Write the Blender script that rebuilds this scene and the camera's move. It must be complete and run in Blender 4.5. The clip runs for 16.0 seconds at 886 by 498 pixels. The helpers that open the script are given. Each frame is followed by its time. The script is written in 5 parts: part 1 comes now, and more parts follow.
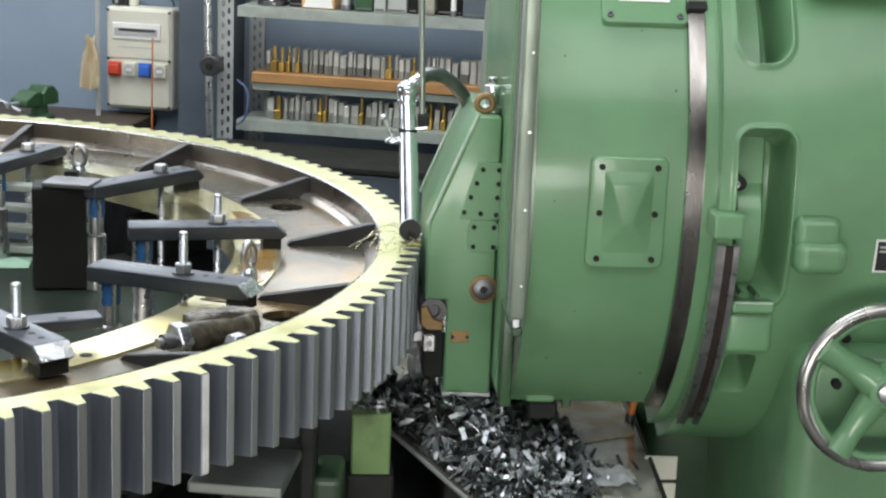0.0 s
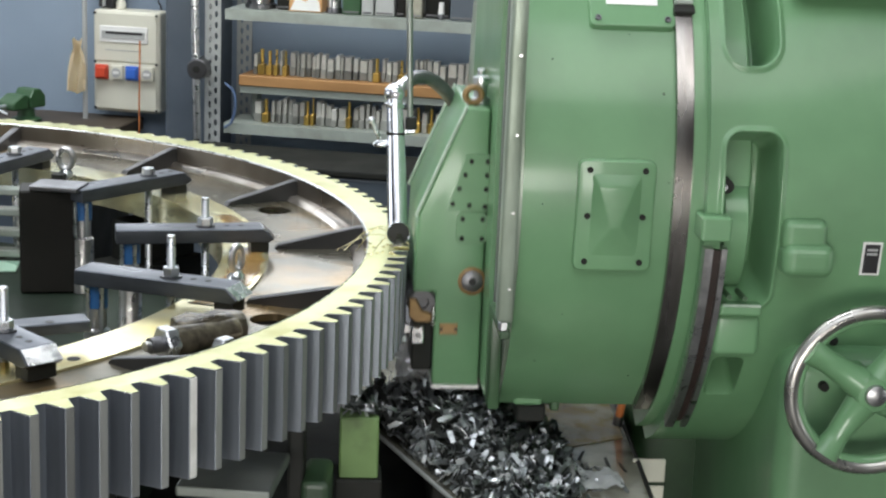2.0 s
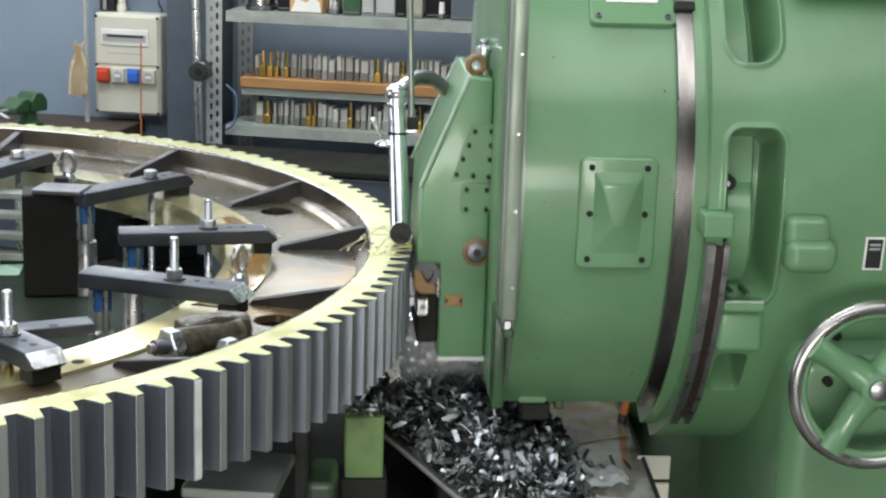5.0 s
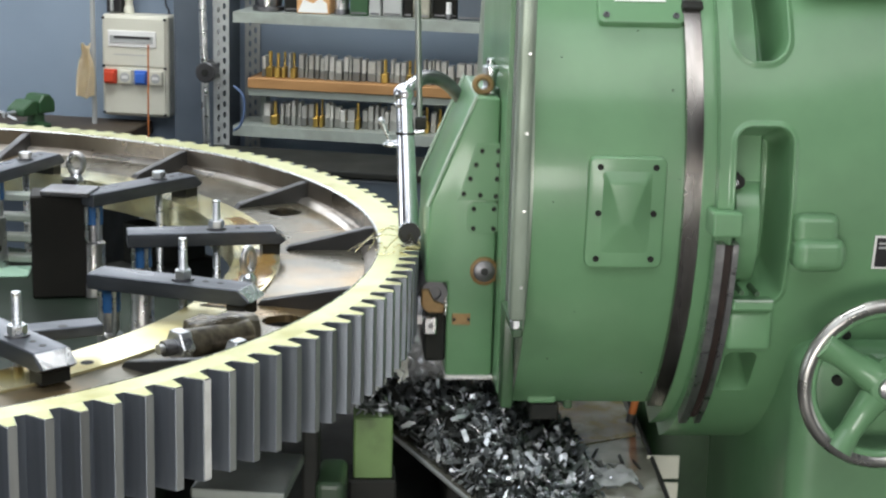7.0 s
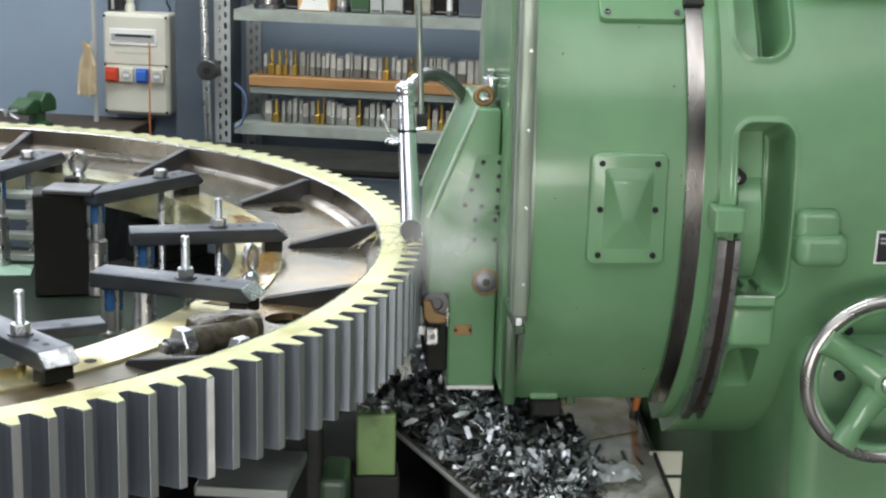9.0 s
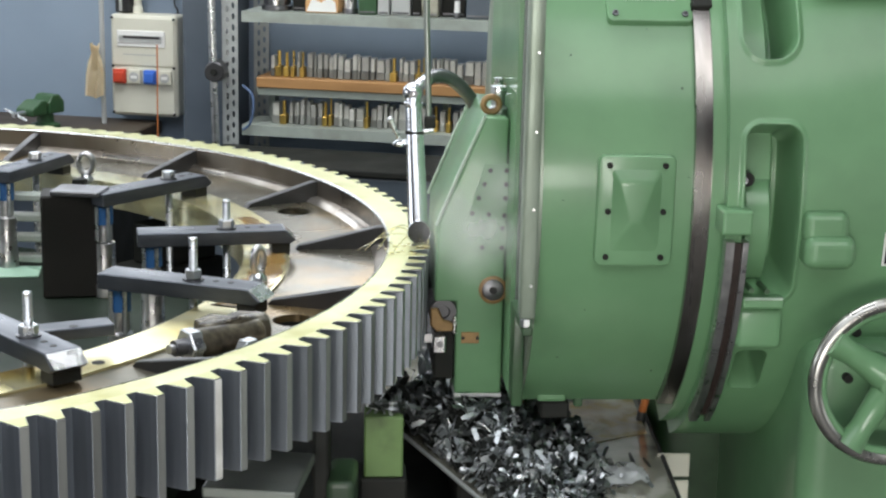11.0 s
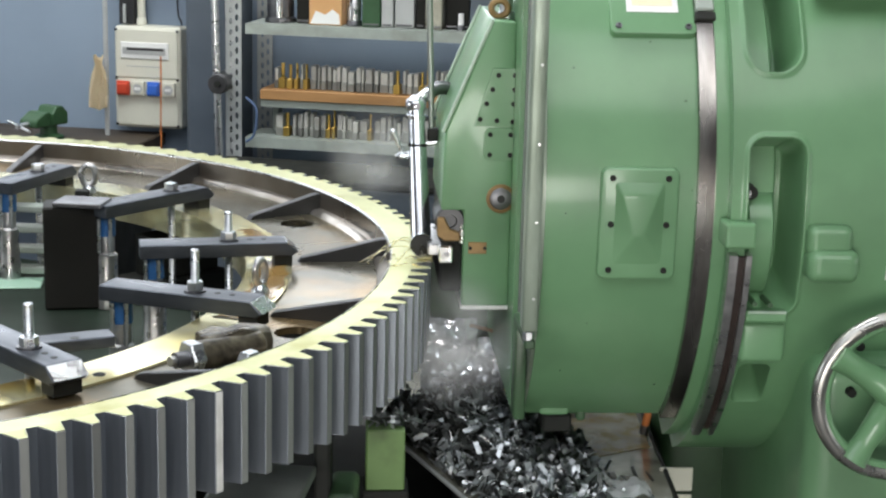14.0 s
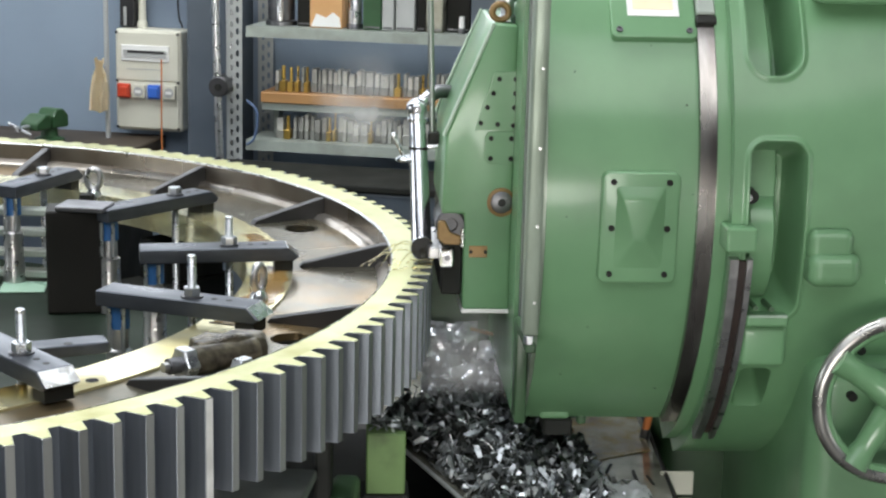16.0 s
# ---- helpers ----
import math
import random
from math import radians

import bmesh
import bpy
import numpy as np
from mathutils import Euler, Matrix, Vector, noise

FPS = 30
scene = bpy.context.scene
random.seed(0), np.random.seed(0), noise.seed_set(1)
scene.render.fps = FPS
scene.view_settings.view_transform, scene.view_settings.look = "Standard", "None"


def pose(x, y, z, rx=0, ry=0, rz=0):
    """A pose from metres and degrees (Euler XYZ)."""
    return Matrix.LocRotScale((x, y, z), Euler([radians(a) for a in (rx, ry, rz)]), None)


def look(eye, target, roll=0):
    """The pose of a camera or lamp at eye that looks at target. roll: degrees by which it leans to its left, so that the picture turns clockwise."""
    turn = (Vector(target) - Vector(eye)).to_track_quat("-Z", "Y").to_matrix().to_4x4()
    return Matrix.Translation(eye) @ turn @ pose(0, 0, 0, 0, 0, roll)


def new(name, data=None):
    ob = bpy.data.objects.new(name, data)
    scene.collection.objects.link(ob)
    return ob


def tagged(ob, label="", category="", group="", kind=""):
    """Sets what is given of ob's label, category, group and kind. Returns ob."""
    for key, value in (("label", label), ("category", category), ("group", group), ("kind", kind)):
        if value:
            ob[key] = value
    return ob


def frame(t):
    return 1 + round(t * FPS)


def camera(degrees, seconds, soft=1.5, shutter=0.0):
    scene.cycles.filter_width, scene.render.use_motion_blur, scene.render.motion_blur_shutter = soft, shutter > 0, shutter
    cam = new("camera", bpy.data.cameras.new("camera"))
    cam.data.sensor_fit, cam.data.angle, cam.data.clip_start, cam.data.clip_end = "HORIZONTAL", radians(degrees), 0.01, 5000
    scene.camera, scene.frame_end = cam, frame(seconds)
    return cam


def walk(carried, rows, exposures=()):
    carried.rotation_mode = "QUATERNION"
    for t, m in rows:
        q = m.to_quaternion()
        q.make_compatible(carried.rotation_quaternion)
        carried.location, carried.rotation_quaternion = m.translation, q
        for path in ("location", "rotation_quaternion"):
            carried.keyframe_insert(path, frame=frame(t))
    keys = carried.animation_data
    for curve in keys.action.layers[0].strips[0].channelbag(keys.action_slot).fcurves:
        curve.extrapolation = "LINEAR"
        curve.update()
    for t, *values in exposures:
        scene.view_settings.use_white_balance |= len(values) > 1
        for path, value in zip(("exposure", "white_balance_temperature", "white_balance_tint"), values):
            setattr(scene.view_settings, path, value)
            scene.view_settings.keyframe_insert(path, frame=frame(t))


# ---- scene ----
cam = camera(29.7, 16.0, soft=2.3, shutter=0.7)
walk(cam, [
    (0, look((1.4472, -3.3028, 1.6520), (1.4469, -0.3880, 0.9420), 2.382)),
    (0.5, look((1.4469, -3.3041, 1.6541), (1.4490, -0.3894, 0.9442), 2.440)),
    (1, look((1.4478, -3.3059, 1.6537), (1.4524, -0.3892, 0.9519), 2.542)),
    (1.5, look((1.4460, -3.3044, 1.6552), (1.4595, -0.3870, 0.9560), 2.780)),
    (2, look((1.4461, -3.3029, 1.6521), (1.4682, -0.3867, 0.9483), 2.431)),
    (2.5, look((1.4469, -3.3026, 1.6524), (1.4682, -0.3858, 0.9510), 2.407)),
    (3, look((1.4460, -3.3042, 1.6532), (1.4732, -0.3874, 0.9520), 2.244)),
    (3.5, look((1.4462, -3.3028, 1.6502), (1.4718, -0.3868, 0.9460), 2.286)),
    (4, look((1.4472, -3.3063, 1.6515), (1.4704, -0.3903, 0.9468), 2.086)),
    (6.5, look((1.4441, -3.3049, 1.6523), (1.4541, -0.3886, 0.9487), 1.647)),
    (7, look((1.4432, -3.3051, 1.6501), (1.4478, -0.3887, 0.9467), 1.592)),
    (7.5, look((1.4437, -3.3024, 1.6522), (1.4478, -0.3878, 0.9413), 1.556)),
    (8, look((1.4442, -3.3035, 1.6516), (1.4480, -0.3889, 0.9409), 1.689)),
    (8.5, look((1.4441, -3.3049, 1.6521), (1.4466, -0.3905, 0.9404), 1.527)),
    (9, look((1.4426, -3.3075, 1.6521), (1.4441, -0.3927, 0.9422), 1.337)),
    (11.5, look((1.4414, -3.3075, 1.6524), (1.4284, -0.3917, 0.9469), 1.326)),
    (12, look((1.4420, -3.3063, 1.6518), (1.4271, -0.3895, 0.9501), 1.338)),
    (12.5, look((1.4426, -3.3070, 1.6537), (1.4284, -0.3894, 0.9556), 1.518)),
    (13, look((1.4406, -3.3047, 1.6525), (1.4300, -0.3864, 0.9569), 1.715)),
    (13.5, look((1.4413, -3.3078, 1.6522), (1.4266, -0.3889, 0.9594), 1.516)),
    (14, look((1.4443, -3.2993, 1.6498), (1.4254, -0.3786, 0.9648), 1.439)),
    (14.5, look((1.4423, -3.3014, 1.6511), (1.4234, -0.3802, 0.9680), 1.300)),
    (15, look((1.4435, -3.2989, 1.6525), (1.4212, -0.3772, 0.9719), 1.445)),
    (15.5, look((1.4432, -3.2966, 1.6522), (1.4216, -0.3746, 0.9729), 1.451)),
    (16, look((1.4436, -3.2977, 1.6524), (1.4239, -0.3761, 0.9711), 1.470)),
], exposures=[(0, 0.0), (16, 0.0)])

# ---- world and light ----
world = bpy.data.worlds.new("sky")
scene.world = world
world.use_nodes = True
wn = world.node_tree.nodes
sky = wn.new("ShaderNodeTexSky")
sky.sky_type, sky.sun_disc, sky.sun_elevation, sky.sun_rotation = "NISHITA", False, radians(40), radians(160)
world.node_tree.links.new(sky.outputs[0], wn["Background"].inputs[0])
wn["Background"].inputs[1].default_value = 0.1


def window_light(name, eye, target, w, h, power, colour):
    lamp = bpy.data.lights.new(name, "AREA")
    lamp.shape, lamp.size, lamp.size_y, lamp.energy, lamp.color = "RECTANGLE", w, h, power, colour
    ob = new(name, lamp)
    ob.matrix_world = look(eye, target)
    return ob


window_light("daylight_gate", (1.0, -6.85, 0.70), (1.2, 0, 0.9), 4.2, 1.0, 188, (1.0, 0.98, 0.94))
window_light("daylight_side", (6.85, -1.4, 0.9), (0, -0.8, 0.8), 3.4, 1.4, 22, (0.97, 0.98, 1.0))
window_light("daylight_skylight", (0.9, -4.0, 4.55), (0.9, -3.2, 0), 6.6, 3.8, 190, (0.97, 0.99, 1.0))
# Unseen lamp added to brighten the back wall and the gear's top.
window_light("rear_fill_light", (-0.2, 0.5, 4.55), (-0.2, 0.9, 0), 5.0, 1.4, 225, (0.96, 0.99, 1.0))
# Unseen lamp added to light the nozzle and the slide's left side.
window_light("west_fill_light", (-6.85, -1.0, 2.0), (1.4, -0.2, 1.0), 3.6, 1.8, 90, (0.95, 0.98, 1.0))
window_light("daylight_clerestory", (-0.175, 2.753, 2.14), (-0.644, 0.094, 1.8), 3.3, 1.42, 46, (0.97, 0.99, 1.0))

# ---- materials ----


def material(name, colour, rough=0.5, metal=0.0, second=None, grain=30.0, mix=0.5, bump=0.0, bump_scale=200.0, rough_var=0.12, coat=0.0,
             stretch=(1, 1, 1), random_tint=0.0, spec=0.5, dirt=None, dirt_scale=4.0, dirt_amount=0.3):
    m = bpy.data.materials.new(name)
    m.use_nodes = True
    nt = m.node_tree
    bsdf = nt.nodes["Principled BSDF"]
    co = nt.nodes.new("ShaderNodeTexCoord")
    mp = nt.nodes.new("ShaderNodeMapping")
    mp.inputs["Scale"].default_value = stretch
    nt.links.new(co.outputs["Object"], mp.inputs[0])

    def tex(scale, detail=5.0):
        n = nt.nodes.new("ShaderNodeTexNoise")
        n.inputs["Scale"].default_value, n.inputs["Detail"].default_value = scale, detail
        nt.links.new(mp.outputs[0], n.inputs["Vector"])
        return n

    def mixed(a, b, fac):
        x = nt.nodes.new("ShaderNodeMix")
        x.data_type = "RGBA"
        for sock, v in ((x.inputs[6], a), (x.inputs[7], b)):
            if isinstance(v, tuple):
                sock.default_value = (*v, 1)
            else:
                nt.links.new(v, sock)
        nt.links.new(fac, x.inputs[0])
        return x.outputs[2]

    def ramp(fac, lo, hi, top=1.0):
        r = nt.nodes.new("ShaderNodeMapRange")
        r.inputs[1].default_value, r.inputs[2].default_value, r.inputs[4].default_value = lo, hi, top
        nt.links.new(fac, r.inputs[0])
        return r.outputs[0]

    n1 = tex(grain)
    second = second or tuple(c * 0.8 for c in colour)
    out = mixed(colour, second, ramp(n1.outputs[0], 0.35, 0.7, mix))
    if dirt:
        n2 = tex(dirt_scale, 8.0)
        out = mixed(out, dirt, ramp(n2.outputs[0], 0.5, 0.72, dirt_amount))
    if random_tint:
        info = nt.nodes.new("ShaderNodeObjectInfo")
        hsv = nt.nodes.new("ShaderNodeHueSaturation")
        r = nt.nodes.new("ShaderNodeMapRange")
        r.inputs[3].default_value, r.inputs[4].default_value = 1 - random_tint, 1 + random_tint
        nt.links.new(info.outputs["Random"], r.inputs[0])
        nt.links.new(r.outputs[0], hsv.inputs["Value"])
        nt.links.new(out, hsv.inputs["Color"])
        out = hsv.outputs[0]
    nt.links.new(out, bsdf.inputs["Base Color"])
    bsdf.inputs["Metallic"].default_value = metal
    bsdf.inputs["Specular IOR Level"].default_value = spec
    bsdf.inputs["Coat Weight"].default_value = coat
    bsdf.inputs["Coat Roughness"].default_value = 0.12
    n3 = tex(grain * 0.37)
    rr = nt.nodes.new("ShaderNodeMapRange")
    rr.inputs[1].default_value, rr.inputs[2].default_value = 0.3, 0.7
    rr.inputs[3].default_value, rr.inputs[4].default_value = max(0.03, rough - rough_var), min(1, rough + rough_var)
    nt.links.new(n3.outputs[0], rr.inputs[0])
    nt.links.new(rr.outputs[0], bsdf.inputs["Roughness"])
    if bump:
        n4 = tex(bump_scale, 3.0)
        b = nt.nodes.new("ShaderNodeBump")
        b.inputs["Strength"].default_value, b.inputs["Distance"].default_value = bump, 0.004
        n5 = tex(bump_scale * 0.12, 2.0)
        add = nt.nodes.new("ShaderNodeMath")
        add.operation = "MULTIPLY_ADD"
        add.inputs[1].default_value = 0.25
        nt.links.new(n4.outputs[0], add.inputs[0])
        nt.links.new(n5.outputs[0], add.inputs[2])
        nt.links.new(add.outputs[0], b.inputs["Height"])
        nt.links.new(b.outputs[0], bsdf.inputs["Normal"])
    return m


def glass(name, colour, rough=0.02, ior=1.45):
    m = bpy.data.materials.new(name)
    m.use_nodes = True
    b = m.node_tree.nodes["Principled BSDF"]
    b.inputs["Base Color"].default_value = (*colour, 1)
    b.inputs["Roughness"].default_value, b.inputs["IOR"].default_value, b.inputs["Transmission Weight"].default_value = rough, ior, 1.0
    return m


GREEN = material("machine_green_enamel", (0.148, 0.302, 0.152), 0.41, 0, (0.122, 0.258, 0.127), 7, 0.9, 0.12, 60, 0.07, 0.42,
                 dirt=(0.07, 0.13, 0.07), dirt_scale=3.0, dirt_amount=0.42)
# Darker copy of the machine green; the column's shade is put into it.
GREEN_DARK = material("oily_shaded_green_enamel", (0.045, 0.10, 0.045), 0.45, 0, (0.03, 0.065, 0.03), 14, 0.7, 0.2, 80, 0.1, 0.1,
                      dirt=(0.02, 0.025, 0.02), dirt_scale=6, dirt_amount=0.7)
GREEN_BRIGHT = material("light_green_enamel", (0.135, 0.23, 0.075), 0.48, 0, (0.10, 0.17, 0.055), 20, 0.6, 0.2, 90,
                        dirt=(0.05, 0.07, 0.03), dirt_scale=14, dirt_amount=0.7)
STEEL = material("machined_steel", (0.55, 0.55, 0.55), 0.34, 1, (0.42, 0.42, 0.43), 120, 0.6, 0.1, 400)
STEEL_DARK = material("dull_oily_steel", (0.20, 0.20, 0.21), 0.42, 1, (0.13, 0.13, 0.14), 40, 0.7, 0.15, 250)
RING_STEEL = material("brown_tarnished_steel", (0.31, 0.30, 0.285), 0.25, 1, (0.15, 0.132, 0.12), 30, 0.7, 0.1, 200, stretch=(1, 0.3, 0.3),
                      dirt=(0.07, 0.05, 0.04), dirt_scale=8, dirt_amount=0.6)
# One steel in two tones: tips lighter, flanks darker, as light falls.
LAND = material("lit_tip_steel", (0.47, 0.48, 0.46), 0.40, 0.85, (0.34, 0.35, 0.33), 40, 0.8, 0.1, 300, stretch=(1, 1, 0.1), random_tint=0.32)
FLANK = material("shaded_flank_steel", (0.265, 0.29, 0.325), 0.40, 0.85, (0.17, 0.187, 0.212), 45, 0.8, 0.1, 300, stretch=(1, 1, 0.05), random_tint=0.10)
RIM_TOP = material("oiled_rim_steel", (0.60, 0.61, 0.36), 0.42, 0.85, (0.50, 0.50, 0.25), 6, 0.9, 0.08, 500, 0.14,
                   dirt=(0.31, 0.275, 0.06), dirt_scale=5.0, dirt_amount=0.9)
WEB = material("oily_brown_cast_steel", (0.115, 0.105, 0.078), 0.30, 0.75, (0.23, 0.215, 0.165), 5, 0.9, 0.12, 120, 0.12,
               dirt=(0.42, 0.25, 0.07), dirt_scale=4.4, dirt_amount=0.7)
INNER = material("oily_turned_steel", (0.32, 0.285, 0.245), 0.30, 0.9, (0.22, 0.185, 0.15), 10, 0.8, 0.08, 200, stretch=(1, 1, 0.4))
GRIME = material("grimy_brown_iron", (0.035, 0.028, 0.02), 0.3, 0.4, (0.20, 0.175, 0.12), 38, 0.85, 0.5, 90, dirt=(0.01, 0.009, 0.007), dirt_scale=30, dirt_amount=0.8)
WHEEL = material("hand_worn_steel", (0.46, 0.455, 0.43), 0.30, 0.95, (0.31, 0.305, 0.285), 25, 0.7)
EDGE = material("pale_green_edge_highlight", (0.42, 0.52, 0.42), 0.35, 0, (0.28, 0.39, 0.29), 60, 0.8)
RAIL = material("scuffed_grey_rail", (0.34, 0.40, 0.33), 0.36, 0.3, (0.25, 0.30, 0.24), 14, 0.8, 0.1, 120, stretch=(1, 1, 0.3), dirt=(0.09, 0.12, 0.08), dirt_scale=7, dirt_amount=0.8)
GUIDE = material("worn_grey_guide_steel", (0.27, 0.295, 0.275), 0.42, 0.7, (0.24, 0.26, 0.24), 25, 0.8, 0.1, 120, stretch=(1, 1, 0.2))
FILLET = material("oil_streaked_fillet", (0.46, 0.43, 0.39), 0.30, 0.95, (0.24, 0.20, 0.16), 9, 0.95, 0.08, 200, 0.14)
BORE_RING = material("yellow_oiled_flange", (0.90, 0.88, 0.66), 0.24, 0.8, (0.80, 0.66, 0.22), 5, 0.9, 0.05, 300, 0.15, dirt=(0.60, 0.36, 0.09), dirt_scale=2.6, dirt_amount=0.95)
RIB = material("dark_forged_steel", (0.09, 0.09, 0.095), 0.42, 0.8, (0.09, 0.09, 0.09), 30, 0.6, 0.15, 150)
BAR = material("clamp_bar_steel", (0.105, 0.115, 0.135), 0.38, 0.8, (0.06, 0.066, 0.078), 50, 0.6, 0.12, 250, stretch=(0.3, 1, 1))
BRIGHT = material("bright_steel", (0.80, 0.80, 0.80), 0.28, 1, (0.66, 0.66, 0.66), 80, 0.5)
GLINT_TIP = material("glint_tip_steel", (0.88, 0.88, 0.85), 0.5, 0.3, (0.62, 0.62, 0.58), 22, 0.9)
ZINC = material("zinc_plated_steel", (0.66, 0.68, 0.70), 0.3, 1, (0.5, 0.52, 0.54), 90, 0.5)
CHROME = material("chromed_pipe", (0.72, 0.73, 0.77), 0.22, 1, (0.62, 0.63, 0.68), 40, 0.5, rough_var=0.06)
BLACK = material("black_rubber", (0.015, 0.015, 0.017), 0.5, 0, (0.025, 0.025, 0.025), 50, 0.6)
DARK = material("greasy_iron_and_shade_black", (0.016, 0.018, 0.016), 0.62, 0.0, (0.028, 0.026, 0.022), 15, 0.6, 0.2, 60, spec=0.2)
BROWN_POST = material("dark_brown_painted_steel", (0.010, 0.010, 0.008), 0.6, 0.0, (0.016, 0.014, 0.012), 10, 0.6, spec=0.2)
BLUE = material("blue_painted_jack", (0.03, 0.13, 0.33), 0.35, 0, (0.02, 0.09, 0.24), 30, 0.6)
WALLP = material("blue_grey_wall_paint", (0.240, 0.305, 0.385), 0.7, 0, (0.205, 0.262, 0.335), 2.5, 0.8, 0.15, 90, dirt=(0.08, 0.10, 0.15), dirt_scale=1.2, dirt_amount=0.5)
GREY_WALL = material("grey_plaster", (0.22, 0.23, 0.24), 0.8, 0, (0.18, 0.19, 0.20), 3, 0.6, 0.1, 80)
CONCRETE = material("oil_stained_concrete", (0.085, 0.083, 0.078), 0.6, 0, (0.06, 0.058, 0.055), 5, 0.8, 0.3, 60, dirt=(0.04, 0.035, 0.03), dirt_scale=1.5, dirt_amount=0.7)
SHELF = material("grey_green_shelf_paint", (0.34, 0.38, 0.34), 0.5, 0.1, (0.27, 0.30, 0.27), 20, 0.6, 0.1, 90, dirt=(0.15, 0.15, 0.12), dirt_scale=9, dirt_amount=0.5)
SHELF_LIGHT = material("galvanised_upright", (0.46, 0.48, 0.47), 0.45, 0.4, (0.36, 0.38, 0.38), 20, 0.6)
SHELF_GREEN = material("pale_green_sheet", (0.34, 0.52, 0.40), 0.35, 0, (0.26, 0.42, 0.31), 12, 0.7)
WOOD = material("worn_shelf_timber", (0.42, 0.225, 0.085), 0.6, 0, (0.28, 0.14, 0.05), 30, 0.8, 0.2, 120, stretch=(0.15, 1, 1))
BLOCKS = material("grey_tool_steel_blocks", (0.34, 0.34, 0.31), 0.4, 0.5, (0.25, 0.25, 0.24), 40, 0.6, random_tint=0.5)
BRASS = material("brass", (0.72, 0.50, 0.14), 0.35, 0.9, (0.55, 0.36, 0.08), 40, 0.6, random_tint=0.25)
ORANGE_BOX = material("orange_cardboard", (0.62, 0.36, 0.16), 0.7, 0, (0.52, 0.28, 0.11), 15, 0.6)
PLASTIC = material("ivory_plastic_enclosure", (0.66, 0.65, 0.55), 0.45, 0, (0.60, 0.59, 0.50), 6, 0.6)
PLASTIC_GREY = material("grey_plastic", (0.42, 0.43, 0.42), 0.45, 0, (0.36, 0.37, 0.36), 20, 0.6)
RED = material("red_plastic", (0.62, 0.07, 0.03), 0.4, 0, (0.52, 0.05, 0.02), 20, 0.5)
BLUE_P = material("blue_plastic", (0.04, 0.14, 0.55), 0.4, 0, (0.03, 0.11, 0.45), 20, 0.5)
WHITE = material("white_enamel", (0.78, 0.78, 0.76), 0.45, 0, (0.70, 0.70, 0.68), 20, 0.5)
CLOTH = material("cream_cotton_rag", (0.84, 0.73, 0.52), 0.85, 0, (0.74, 0.62, 0.42), 25, 0.6, 0.4, 120)
ORANGE_CORD = material("orange_cord", (0.60, 0.20, 0.06), 0.5)
PIPE_YELLOW = material("yellow_pipe_paint", (0.62, 0.45, 0.05), 0.45)
TRAY = material("oily_sheet_steel", (0.52, 0.51, 0.43), 0.15, 0.4, (0.27, 0.26, 0.20), 9, 0.9, 0.15, 80, dirt=(0.05, 0.04, 0.02), dirt_scale=12, dirt_amount=0.9)
TRAY_CREAM = material("cream_painted_tray", (0.48, 0.36, 0.12), 0.18, 0, (0.90, 0.88, 0.72), 22, 1.0, dirt=(0.22, 0.13, 0.03), dirt_scale=11, dirt_amount=0.95)
def chip_material():
    """Steel chips, each with its own tone from black oiled to bright."""
    m = material("steel_swarf", (0.5, 0.52, 0.54), 0.40, 1, rough_var=0.12)
    nt = m.node_tree
    geo = nt.nodes.new("ShaderNodeNewGeometry")
    tone = nt.nodes.new("ShaderNodeValToRGB")
    stops = tone.color_ramp
    stops.elements[0].position, stops.elements[0].color = 0.22, (0.085, 0.09, 0.085, 1)
    stops.elements[1].position, stops.elements[1].color = 1.0, (0.84, 0.86, 0.88, 1)
    e = stops.elements.new(0.55)
    e.color = (0.31, 0.33, 0.335, 1)
    e = stops.elements.new(0.86)
    e.color = (0.52, 0.55, 0.57, 1)
    nt.links.new(geo.outputs["Random Per Island"], tone.inputs[0])
    nt.links.new(tone.outputs[0], nt.nodes["Principled BSDF"].inputs["Base Color"])
    return m


CHIP = chip_material()
AMBER = material("amber_oil_film", (0.42, 0.26, 0.09), 0.10, 0.2, (0.26, 0.15, 0.05), 7, 0.8, coat=0.5, dirt=(0.62, 0.48, 0.20), dirt_scale=6, dirt_amount=0.7)
OIL = glass("amber_cutting_oil", (0.97, 0.89, 0.60))
COPPER = material("bronze_fitting", (0.27, 0.17, 0.07), 0.45, 0.4, (0.15, 0.09, 0.04), 40, 0.6)
WET = material("wet_bright_sheet", (0.90, 0.93, 0.98), 0.24, 0.7, (0.62, 0.66, 0.74), 30, 0.8, 0.25, 120)
BLADE = material("ground_blades", (0.62, 0.61, 0.56), 0.38, 0.4, (0.50, 0.49, 0.45), 60, 0.6, random_tint=0.35)
SLATE = material("dark_slate_paint", (0.085, 0.105, 0.13), 0.45, 0, (0.065, 0.082, 0.10), 10, 0.6)
BENCH = material("oil_dark_bench_timber", (0.06, 0.045, 0.03), 0.55, 0, (0.035, 0.026, 0.02), 12, 0.7, 0.3, 60, stretch=(0.2, 1, 1))
GLINT_SHEET = material("milky_glint_sheet", (0.90, 0.92, 0.92), 0.12, 0, (0.66, 0.68, 0.68), 30, 0.6, 0.1, 90, 0.05)
SLOT = material("dark_brown_slot", (0.030, 0.018, 0.014), 0.6, 0, (0.018, 0.012, 0.010), 40, 0.7)
CABLE = material("faded_blue_cable", (0.10, 0.16, 0.30), 0.5, 0, (0.08, 0.12, 0.22), 30, 0.6)
TABLE = material("oil_black_table", (0.018, 0.030, 0.020), 0.6, 0, (0.012, 0.015, 0.012), 6, 0.8, 0.2, 60, spec=0.2)
